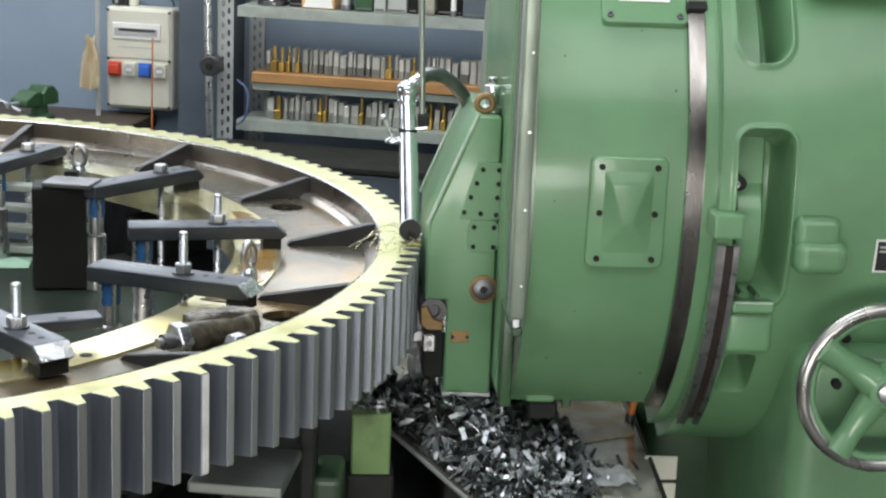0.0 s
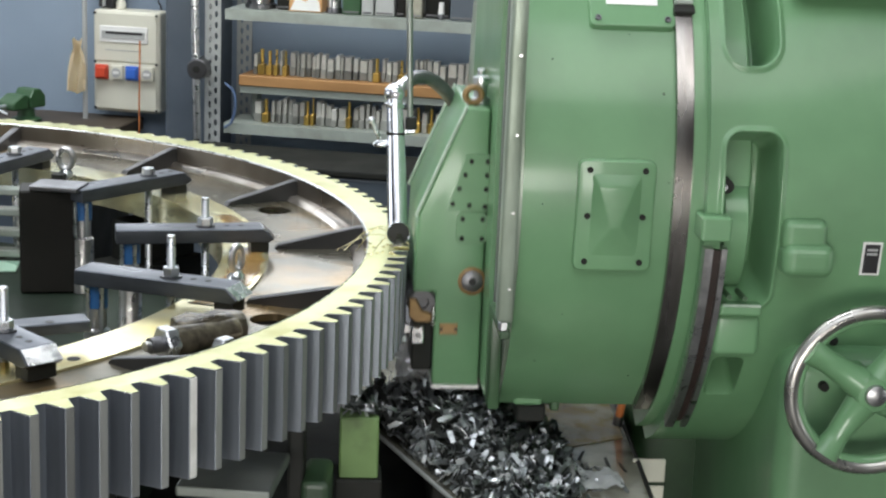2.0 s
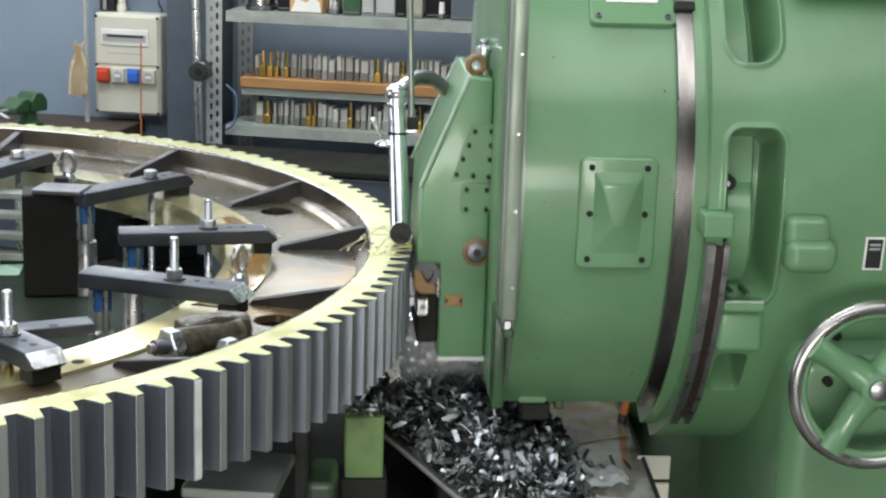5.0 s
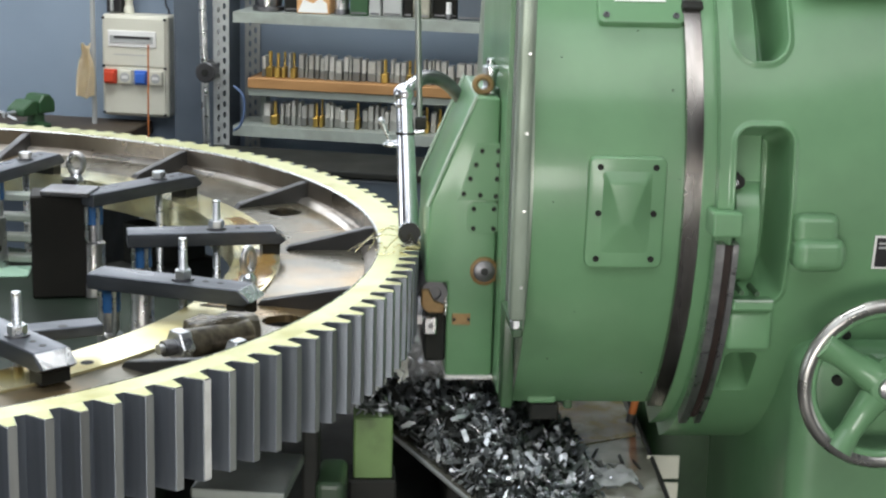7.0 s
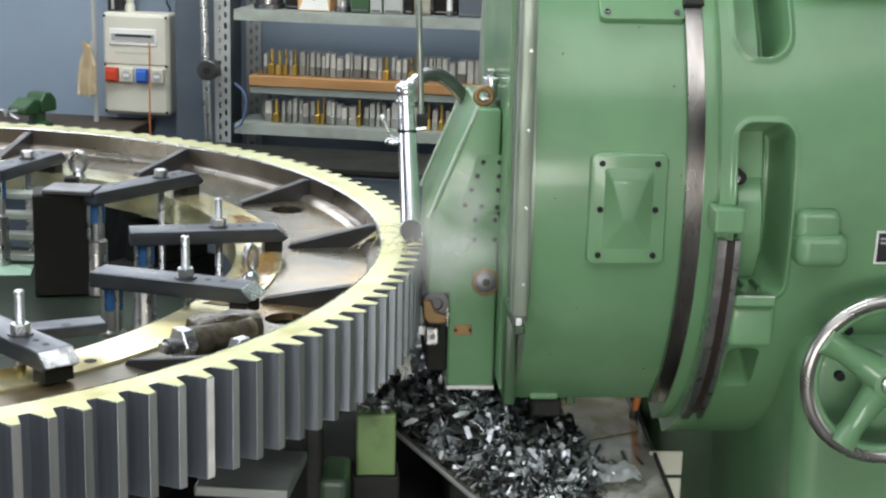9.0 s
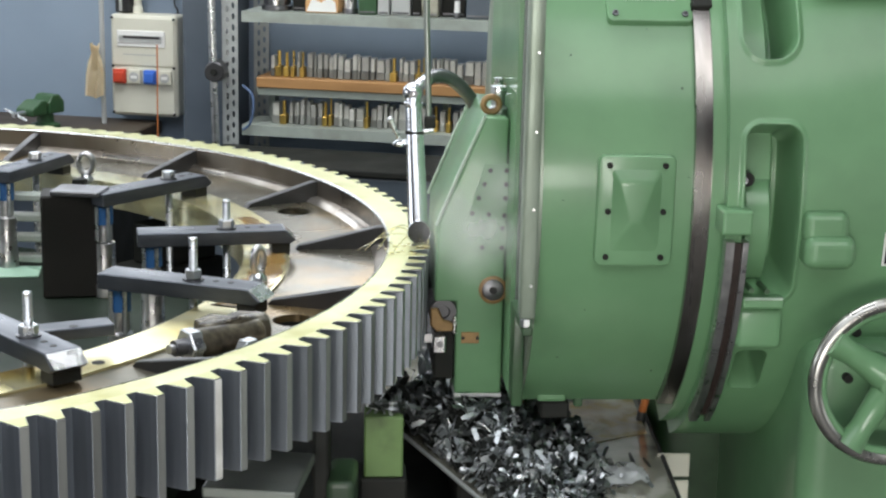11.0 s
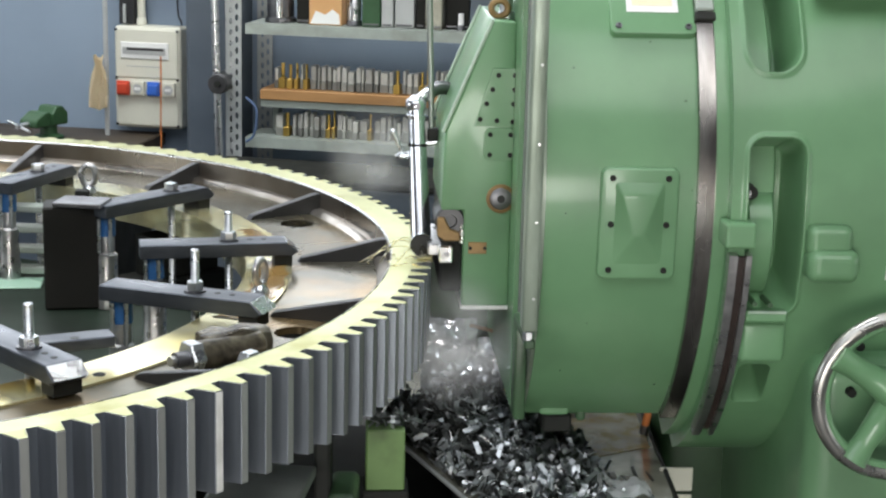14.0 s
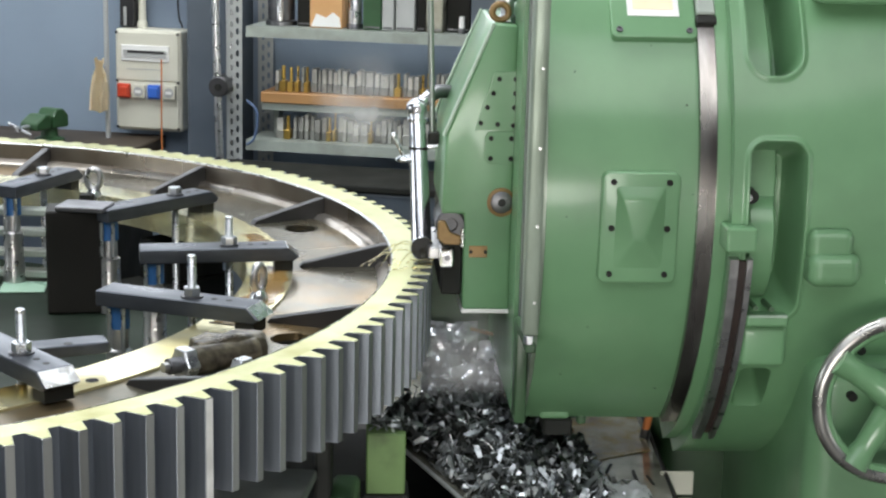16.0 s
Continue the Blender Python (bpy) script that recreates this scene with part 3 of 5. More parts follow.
def build_table():
    t = thing("rotary_table", "dark oily rotary work table under the gear", "table")
    turning.append((t, Matrix.Identity(4)))
    part("table_top", lathe([(0, 0.60), (0.99, 0.60), (1.0, 0.59), (1.0, 0.50), (0.9, 0.48), (0.9, 0.30), (0, 0.30)], 96), TABLE, t, smooth=30)
    for k in range(8):
        o = part("support_block", box(1.03, 1.22, -0.05, 0.05, 0.602, TOP - FACE + 0.02, 0.003, 1), DARK, t)
        o.matrix_basis = Matrix.Rotation(radians(4 + 45 * k), 4, "Z")
    for k in range(8):
        o = part("arm", box(0.85, 1.24, -0.07, 0.07, 0.50, 0.601, 0.004, 1), DARK, t)
        o.matrix_basis = Matrix.Rotation(radians(4 + 45 * k), 4, "Z")
    p = thing("centre_post", "dark brown square steel post in the bore", "post")
    turning.append((p, Matrix.Identity(4)))
    part("post", moved(box(-0.068, 0.068, -0.05, 0.05, 0.602, 0.845, 0.004, 1), Matrix.Translation((0.556, 0.50, 0)) @ Matrix.Rotation(radians(12), 4, "Z")), BROWN_POST, p)
    part("flat", moved(box(-0.060, 0.055, -0.04, 0.045, 0.846, 0.858, 0.002, 1), Matrix.Translation((0.585, 0.475, 0)) @ Matrix.Rotation(radians(-6), 4, "Z")), STEEL_DARK, p)


def build_base():
    b = thing("machine_bed", "dark cast machine bed below the gear, its shade painted in", "machine bed")
    # Bed is near black: the shade under the gear is in its colour.
    part("bed", box(-0.9, 0.9, -0.9, 0.9, 0.0, 0.30, 0.02), DARK, b)
    part("slideway", box(0.7, 1.84, -0.30, 0.45, 0.0, 0.34, 0.01), DARK, b)
    part("leg", box(1.232, 1.283, -0.52, -0.39, 0.0, 0.545, 0.012, 3), GREEN_DARK, b)
    part("column", box(1.206, 1.236, -0.50, -0.44, 0.0, 0.655, 0.006, 2), DARK, b)
    part("foot_plate", moved(box(-0.16, 0.0, -0.10, 0.09, 0.580, 0.600, 0.004, 2), Matrix.Translation((1.205, -0.61, 0)) @ Matrix.Rotation(radians(-5), 4, "Z")), GUIDE, b)
    part("foot_pillar", box(1.09, 1.17, -0.66, -0.56, 0.0, 0.580, 0.004), DARK, b)
    s = thing("rest_block", "light green square support block beside the gear's underside", "support", AXIS)
    part("block", box(1.263, 1.335, -0.47, -0.40, 0.500, 0.618, 0.003, 1), GREEN_BRIGHT, s)
    part("pedestal", box(1.255, 1.343, -0.48, -0.39, 0.0, 0.500, 0.004, 1), DARK, s)


# ---- shaper ----
ZC, RD = 1.055, 0.555
CUT = 0.605


def shell(x0, x1, radius, thick=0.0, lo=CUT, a1=215.0, n=96, nx=2, bm=None, dent=None):
    """A horizontal drum along x about z=ZC, cut off flat at z=lo. dent(x, deg) gives how far the skin lies under the radius."""
    a0 = -math.degrees(math.asin(min(1, (ZC - lo) / radius)))
    xs = [x0 + (x1 - x0) * i / nx for i in range(nx + 1)]
    angles = [a0 + (196 - a0) * k / n for k in range(n + 1)]
    if dent:    # close mesh where the castings have pockets
        xs = [x0, *np.linspace(1.900, 2.035, 91), *np.linspace(2.05, x1, 8)]
        angles = [*np.linspace(a0, -20, 220), *np.linspace(-19.8, 62, 400), *np.linspace(63, 196, 40)]
        n = len(angles) - 1
    b = bmesh.new()
    grid = []
    for x in xs:
        row = []
        for a in angles:
            r = radius - (dent(x, a) if dent else 0)
            row.append(b.verts.new((x, -r * math.cos(radians(a)), ZC + r * math.sin(radians(a)))))
        grid.append(row)
    for p, q in zip(grid, grid[1:]):
        for k in range(n):
            b.faces.new((p[k], p[k + 1], q[k + 1], q[k]))
    b.faces.new(grid[0])
    b.faces.new(grid[-1][::-1])
    for p, q in zip(grid, grid[1:]):
        b.faces.new((p[0], q[0], q[n], p[n]))
    bmesh.ops.recalc_face_normals(b, faces=b.faces)
    return joined(bm, b)


def on_drum(x, z, lift=0.0, radius=RD):
    """The pose of a small part on the drum's near side, its z outwards, its y upwards along the skin."""
    s = (z - ZC) / radius
    a = math.asin(s)
    n = Vector((0, -math.cos(a), math.sin(a)))
    up = Vector((0, math.sin(a), math.cos(a)))
    right = up.cross(n)
    m = Matrix((right, up, n)).transposed().to_4x4()
    return Matrix.Translation(Vector((x, 0, ZC)) + n * (radius + lift)) @ m


def screw(m, r, parent, mat=STEEL_DARK, name="screw", h=0.003):
    o = part(name, lathe([(0, h * 0.3), (r * 0.45, h * 0.3), (r * 0.5, h), (r, h), (r, 0), (0, 0)], 14), mat, parent, smooth=40)
    o.matrix_basis = m
    return o


def build_shaper():
    s = thing("gear_shaper", "large green enamelled gear shaping machine with a round swivel head", "machine", AXIS)
    part("drum", shell(1.568, 1.832, RD, n=128, nx=6), GREEN, s, smooth=30)
    part("face_ring", shell(1.561, 1.568, RD - 0.003, n=128), RAIL, s, "worn bare steel front edge of the drum", smooth=30)
    for k in range(7):
        z = 0.70 + 0.115 * k
        screw(Matrix.Translation((1.561, -0.40, z)) @ Matrix.Rotation(radians(-90), 4, "Y"), 0.004, s, STEEL_DARK)
    part("swivel_ring", shell(1.832, 1.862, RD + 0.016, n=128), RING_STEEL, s, "tarnished bare steel ring of the swivel joint", smooth=30)
    part("face_plate", prism([(1.548, 0), (1.592, 0), (1.592, 1), (1.548, 1)], "z", 0.60, 1.66), GREEN, s).data.transform(
        Matrix.Translation((0, -0.27, 0)) @ Matrix.Diagonal((1, 0.54, 1, 1)))
    # vertical guide gibs along the face plate
    part("guide_strip", box(1.557, 1.578, -0.292, -0.262, 0.600, 1.68, 0.004, 2), GUIDE, s, "worn bare steel guide strip")
    part("guide_rail", rod((1.586, -0.284, 0.605), (1.586, -0.284, 1.66), 0.010, 20), GUIDE, s, smooth=40)
    o = part("stop", box(1.557, 1.574, -0.300, -0.292, 0.744, 0.757, 0.003, 2), STEEL, s, "bright zinc stop screw")
    # outer gib rail, which stands before the drum's front edge
    r = part("gib_rail", box(1.532, 1.560, -0.578, -0.536, 0.838, 1.76, 0.006, 3), RAIL, s, "scuffed pale grey-green gib rail", smooth=35)
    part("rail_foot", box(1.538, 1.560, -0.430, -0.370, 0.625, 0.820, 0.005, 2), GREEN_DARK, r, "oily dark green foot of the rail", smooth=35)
    part("rail_bracket", box(1.538, 1.557, -0.574, -0.400, 0.806, 0.8225, 0.004, 2), GREEN_DARK, r)
    part("rail_nut", hexagon((1.545, -0.566, 0.8225), (0, 0, 1), 0.0105, 0.015), ZINC, r)
    part("rail_stud", rod((1.545, -0.566, 0.806), (1.545, -0.566, 0.850), 0.0055, 12), ZINC, r, smooth=40)
    for k in range(6):
        screw(Matrix.Translation((1.550, -0.578, 0.90 + 0.137 * k)) @ Matrix.Rotation(radians(90), 4, "X"), 0.0026, r, STEEL)
    # lower lugs
    part("lug", box(1.598, 1.655, -0.345, -0.27, 0.606, 0.630, 0.006, 2), GREEN, s)
    part("lug_foot", box(1.606, 1.662, -0.340, -0.26, 0.570, 0.605, 0.004, 1), DARK, s)
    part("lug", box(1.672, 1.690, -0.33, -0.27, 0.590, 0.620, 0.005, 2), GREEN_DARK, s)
    # access cover with a pyramid boss
    c = part("access_cover", moved(prism(round_rect(-0.069, 0.069, -0.100, 0.100, 0.014), "z", -0.03, 0.007, 0.0035, 3), on_drum(1.7315, 1.0325)), GREEN, s, smooth=35)
    bm = bmesh.new()
    lo = [bm.verts.new(v) for v in ((-0.046, -0.078, 0.0055), (0.046, -0.078, 0.0055), (0.046, 0.078, 0.0055), (-0.046, 0.078, 0.0055))]
    hi = [bm.verts.new(v) for v in ((-0.009, -0.018, 0.020), (0.009, -0.018, 0.020), (0.033, 0.054, 0.018), (-0.033, 0.054, 0.018))]
    bm.faces.new(hi)
    for i in range(4):
        bm.faces.new((lo[i], lo[(i + 1) % 4], hi[(i + 1) % 4], hi[i]))
    bmesh.ops.recalc_face_normals(bm, faces=bm.faces)
    bmesh.ops.bevel(bm, geom=[e for e in bm.edges if len(e.link_faces) == 2], offset=0.005, segments=3, affect="EDGES", clamp_overlap=True, profile=0.5)
    part("boss", moved(bm, on_drum(1.7315, 1.0325)), GREEN, c, smooth=40)
    for dx in (-0.049, 0.049):
        for dy in (-0.083, 0.0, 0.083):
            screw(on_drum(1.7315, 1.0325) @ Matrix.Translation((dx, dy, 0.007)), 0.0055, c, DARK)
    rng = random.Random(21)
    for _ in range(8):
        x, z = rng.choice((rng.uniform(1.60, 1.64), rng.uniform(1.78, 1.825), rng.uniform(1.62, 1.82))), rng.uniform(0.68, 1.35)
        if 1.655 < x < 1.815 and 0.92 < z < 1.15:
            continue
        screw(on_drum(x, z, -0.0012), rng.uniform(0.0012, 0.0022), s, DARK, "plug", 0.0018)
    # upper plate with a white label
    m = on_drum(1.757, 1.425)
    c = part("name_cover", moved(prism(round_rect(-0.076, 0.076, -0.095, 0.09, 0.010), "z", -0.03, 0.006, 0.003, 3), m), GREEN, s, smooth=35)
    o = part("label_plate", moved(box(-0.046, 0.046, -0.050, 0.032, 0.006, 0.0075), m), WHITE, c, "white framed label plate")
    part("label_field", moved(box(-0.036, 0.036, -0.036, 0.026, 0.0075, 0.0080), m), CLOTH, o, "yellowed paper field")
    for dx in (-0.062, 0.062):
        screw(m @ Matrix.Translation((dx, -0.080, 0.006)), 0.006, c, STEEL_DARK)
    part("joint_block", moved(box(-0.016, 0.016, -0.05, 0.06, -0.02, 0.010, 0.003, 1), on_drum(1.848, 1.432, 0.0, RD + 0.016)), SHELF, s, "pale grey block across the swivel ring")
    part("joint_gap", moved(box(-0.018, 0.018, -0.068, -0.0505, -0.02, 0.006, 0.002, 1), on_drum(1.848, 1.432, 0.0, RD + 0.016)), DARK, s)
    # main body behind the ring
    def ease(t):
        return 0.0 if t <= 0 else 1.0 if t >= 1 else t * t * (3 - 2 * t)

    def rounded_rect(x, z, cx, cz, hx, hz, r):
        qx, qz = abs(x - cx) - hx + r, abs(z - cz) - hz + r
        return math.hypot(max(qx, 0), max(qz, 0)) + min(max(qx, qz), 0) - r

    def dent(x, a):
        if abs(a) > 80 or x > 2.06:
            return 0.0
        z = ZC + 0.6 * math.sin(radians(a))
        d = 0.0
        for cx, cz, hx, hz, r, deep in ((1.9635, 1.035, 0.048, 0.156, 0.026, 0.075), (1.960, 1.42, 0.046, 0.117, 0.040, 0.085)):
            sd = rounded_rect(x, z, cx, cz, hx, hz, r)
            d += deep * ease(-sd / 0.012 + 0.2) - 0.004 * ease(1 - abs(sd - 0.004) / 0.009)
            inside = ease(-sd / 0.012)
            d += 0.05 * ease((x - cx - 0.012) / 0.016) * inside
            # a round boss fills the near side of the pocket
            d -= (0.052 if cz < 1.2 else 0.0) * inside * math.sqrt(max(0.0, 1 - ((z - cz + 0.050) / 0.105) ** 2)) * (1 - ease((x - cx - 0.004) / 0.014))
        sd = rounded_rect(x, z, 1.965, 0.722, 0.028, 0.044, 0.012)
        d += 0.11 * ease(-sd / 0.008 + 0.2)
        return d

    part("body", shell(1.885, 2.60, 0.60, n=520, nx=230, lo=0.50, dent=dent), GREEN, s, smooth=35)
    part("flange", shell(1.862, 1.885, 0.575, n=128, lo=0.53), GREEN, s, smooth=30)
    # arc with a slot on the flange
    def arc(name, x0, x1, r0, r1, a0, a1, mat, label=""):
        b = bmesh.new()
        rows = []
        for k in range(41):
            a = radians(a0 + (a1 - a0) * k / 40)
            rows.append([b.verts.new((x, -r * math.cos(a), ZC + r * math.sin(a))) for x, r in ((x0, r0), (x1, r0), (x1, r1), (x0, r1))])
        for p, q in zip(rows, rows[1:]):
            for i in range(4):
                b.faces.new((p[i], p[(i + 1) % 4], q[(i + 1) % 4], q[i]))
        b.faces.new(rows[0])
        b.faces.new(rows[-1][::-1])
        return part(name, b, mat, s, label, smooth=30)
    arc("slot_edge", 1.884, 1.899, 0.595, 0.618, -49, -6, STEEL, "worn pale steel edge of the curved slot")
    arc("slot_edge", 1.914, 1.924, 0.595, 0.618, -49, -6, STEEL, "worn pale steel edge of the curved slot")
    arc("slot_floor", 1.899, 1.914, 0.59, 0.609, -48, -6.5, SLOT)
    part("slot_cap", box(1.872, 1.925, -0.632, -0.55, 1.006, 1.050, 0.005, 3), GREEN, s)
    part("bracket_shelf", box(1.926, 2.002, -0.588, -0.45, 0.862, 0.884, 0.006, 4), GREEN, s)
    # Pale rod that paints the bright line along the shelf's edge.
    part("shelf_edge", rod((1.930, -0.587, 0.8815), (1.998, -0.587, 0.8815), 0.0028, 10), EDGE, s, "pale strip painted as the edge's highlight", smooth=40)
    part("bracket_block", box(1.924, 2.006, -0.572, -0.45, 0.782, 0.861, 0.012, 4), GREEN, s, smooth=35)
    for x, z in ((1.938, 0.900), (1.966, 0.898)):
        part("plug", rod((x, -0.60, z), (x, -0.54, z), 0.005, 10), GREEN_DARK, s)
    k = part("lever_pivot", rod((1.926, -0.50, 1.092), (1.926, -0.566, 1.092), 0.013, 18), DARK, s, smooth=40)
    part("pivot_screw", rod((1.920, -0.566, 1.092), (1.920, -0.574, 1.092), 0.006, 12), ZINC, s, smooth=40)
    part("clamp_lug", box(2.018, 2.110, -0.642, -0.55, 0.946, 1.006, 0.020, 5), GREEN, s)
    part("clamp_lug", box(2.018, 2.098, -0.626, -0.55, 0.990, 1.046, 0.016, 5), GREEN, s)
    # type plate
    p = part("type_plate", moved(box(-0.0175, 0.0175, -0.031, 0.031, 0, 0.002), on_drum(2.186, 0.976, 0.001, 0.6)), WHITE, s, "small black type plate with a white border")
    part("plate_field", moved(box(-0.0135, 0.0135, -0.027, 0.027, 0.002, 0.003), on_drum(2.186, 0.976, 0.001, 0.6)), BLACK, p)
    for dy in (0.017, 0.009):
        part("text_bar", moved(box(-0.0095, 0.0095, dy - 0.002, dy + 0.002, 0.003, 0.0034), on_drum(2.186, 0.976, 0.001, 0.6)), PLASTIC_GREY, p)
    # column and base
    # Column colour is darkened to give the shade under the head.
    part("column", box(1.900, 2.12, 0.02, 0.5, 0.0, 0.66, 0.05, 5), GREEN_DARK, s, "green column under the head, darkened as its shade", smooth=35)
    part("gearbox", box(2.052, 2.62, -0.60, 0.55, 0.0, 0.80, 0.045, 7), GREEN, s, smooth=30)
    part("top_ledge", box(2.03, 2.62, -0.53, 0.5, 1.425, 1.60, 0.012, 3), GREEN, s)
    for x, z in ((2.120, 0.742), (2.128, 0.828)):
        part("cover_bolt", rod((x, -0.615, z), (x, -0.54, z), 0.0085, 14), DARK, s, smooth=40)
    # hand wheel
    w = part("handwheel", lathe([(0.141 + 0.013 * math.cos(t), 0.013 * math.sin(t)) for t in np.linspace(0, 2 * math.pi, 15)], 72, pose(2.178, -0.69, 0.762, 90, 0, 0)), WHEEL, s, "polished steel rim of a three-spoked handwheel", smooth=60)
    part("inner_rim", lathe([(0.130 + 0.010 * math.cos(t), 0.010 * math.sin(t)) for t in np.linspace(0, 2 * math.pi, 13)], 72, pose(2.178, -0.688, 0.762, 90, 0, 0)), GREEN, w, "green painted inner rim", smooth=60)
    part("hub", lathe([(0, 0.03), (0.012, 0.03), (0.014, 0.026), (0.03, 0.024), (0.034, 0.018), (0.036, -0.02), (0.024, -0.05), (0.024, -0.12), (0, -0.12)], 32, pose(2.178, -0.69, 0.762, 90, 0, 0)), GREEN, w, smooth=40)
    part("hub_cap", lathe([(0, 0.036), (0.010, 0.036), (0.018, 0.032), (0.020, 0.0245), (0, 0.0245)], 24, pose(2.178, -0.69, 0.762, 90, 0, 0)), STEEL, w, smooth=40)
    for deg in (58, 148, 238, 328):
        c, n = math.cos(radians(deg)), math.sin(radians(deg))
        part("spoke", tube([(2.178 + c * r, -0.69 + d, 0.762 + n * r) for r, d in ((0.025, 0.002), (0.06, 0.004), (0.10, 0.002), (0.138, 0))], 0.012, 14, radii=(0.030, 0.024, 0.021, 0.027)), GREEN, w, smooth=60)
    return s


ram_thing = []


def build_slide():
    """The tool slide that goes up and down; here at the bottom of its stroke."""
    r = thing("tool_slide", "green enamelled tool slide with screwed side covers on the shaper's head", "machine slide")
    ram_thing.append(r)
    w = 0.16
    prof = [(1.450, 0.560), (1.545, 0.560), (1.545, 1.130), (1.499, 1.133), (1.410, 0.915), (1.405, 0.755), (1.450, 0.755)]
    part("body", prism(prof, "y", -w, w, 0.006, 3), GREEN, r, smooth=30)
    part("lower_edge", box(1.449, 1.546, -w - 0.001, w, 0.553, 0.561, 0.001, 1), WHITE, r, "pale worn lower edge")
    # Pale strips paint the highlight along the sloped edges.
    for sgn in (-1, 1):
        part("edge_trim", tube([(1.406, sgn * (w - 0.003), 0.912), (1.4505, sgn * (w - 0.003), 1.022), (1.498, sgn * (w - 0.003), 1.1325)], 0.0038, 8), EDGE, r, "pale strip painted as the edge's highlight", smooth=60)
    # screwed covers on the near side
    def cover(name, pts):
        b = prism(pts, "y", -w - 0.003, -w + 0.004, 0.001, 1)
        return part(name, b, GREEN, r)
    c = cover("upper_cover", [(1.466, 0.925), (1.552, 0.925), (1.552, 1.04), (1.500, 1.04)])
    up = Matrix.Rotation(radians(90), 4, "X")
    for x, z in ((1.511, 1.026), (1.543, 1.026), (1.500, 0.998), (1.543, 0.998), (1.489, 0.970), (1.542, 0.970), (1.477, 0.939), (1.510, 0.937), (1.541, 0.935)):
        screw(Matrix.Translation((x, -w - 0.003, z)) @ up, 0.0048, c, DARK)
    c = cover("lower_cover", [(1.494, 0.858), (1.540, 0.858), (1.549, 0.868), (1.549, 0.912), (1.540, 0.922), (1.494, 0.922), (1.486, 0.912), (1.486, 0.868)])
    for x in (1.498, 1.538):
        for z in (0.869, 0.909):
            screw(Matrix.Translation((x, -w - 0.003, z)) @ up, 0.0048, c, DARK)
    d = part("dial", lathe([(0.029, 0.0), (0.029, 0.004), (0.024, 0.0055), (0.023, 0.004), (0, 0.004)], 36, Matrix.Translation((1.523, -w, 0.781)) @ up), COPPER, r, "bronze-rimmed round dial", smooth=40)
    part("dial_face", lathe([(0, 0.0062), (0.019, 0.0062), (0.022, 0.0045), (0, 0.0045)], 32, Matrix.Translation((1.523, -w, 0.781)) @ up), STEEL_DARK, d, smooth=40)
    part("dial_bore", lathe([(0, 0.0072), (0.008, 0.0072), (0.008, 0.006), (0, 0.006)], 20, Matrix.Translation((1.523, -w, 0.781)) @ up), HOLE, d)
    p = part("tag_plate", box(1.461, 1.498, -w - 0.002, -w, 0.668, 0.692, 0.001, 1), COPPER, r, "small bronze tag plate")
    for x in (1.465, 1.494):
        screw(Matrix.Translation((x, -w - 0.002, 0.680)) @ up, 0.0035, p, DARK)
    # pivot and tool head in the notch
    part("clapper_pivot", lathe([(0.030, -0.10), (0.030, 0.006), (0.026, 0.010), (0.014, 0.010), (0.012, 0.004), (0, 0.004)], 28, Matrix.Translation((1.424, -w + 0.012, 0.733)) @ up), RIB, r, "dark round clapper pivot", smooth=40)
    part("tool_block", box(1.408, 1.450, -w + 0.02, w - 0.02, 0.585, 0.756, 0.004, 1), DARK, r)
    part("bracket", prism([(1.398, 0.706), (1.412, 0.695), (1.444, 0.695), (1.444, 0.712), (1.424, 0.718), (1.412, 0.742), (1.398, 0.742)], "y", -w - 0.010, -w + 0.03, 0.003, 2), COPPER, r, "bronze bracket")
    part("worn_edge", rod((1.4475, -w - 0.002, 0.690), (1.4475, -w - 0.002, 0.728), 0.004, 10), BRIGHT, r, "bright worn edge", smooth=40)
    part("tool_clamp", box(1.404, 1.430, -w - 0.006, -w + 0.05, 0.648, 0.684, 0.003, 1), BRIGHT, r, "bright steel tool clamp")
    part("clamp_screw", rod((1.418, -w - 0.006, 0.668), (1.418, -w - 0.010, 0.668), 0.006, 14), STEEL_DARK, r)
    part("rack_cutter", box(1.385, 1.410, -0.10, 0.10, 0.650, 0.672, 0.002, 1), STEEL, r)
    # coolant fittings on the top
    part("lifting_eye", tube([(1.512 + 0.016 * math.cos(t), -0.125, 1.152 + 0.015 * math.sin(t)) for t in np.linspace(-1.57, 4.71, 13)], 0.0065, 12, cap=False), COPPER, r, "brown bronze lifting eye", smooth=60)
    part("hose_fitting", lathe([(0, 0), (0.018, 0), (0.018, 0.012), (0.012, 0.016), (0.012, 0.04), (0.016, 0.042), (0.016, 0.055), (0, 0.058)], 20, Matrix.Translation((1.528, -0.10, 1.130))), ZINC, r, smooth=40)
    part("hose_fitting", lathe([(0, 0), (0.014, 0), (0.014, 0.03), (0.009, 0.034), (0.009, 0.062), (0, 0.064)], 20, Matrix.Translation((1.535, -0.03, 1.130))), ZINC, r, smooth=40)


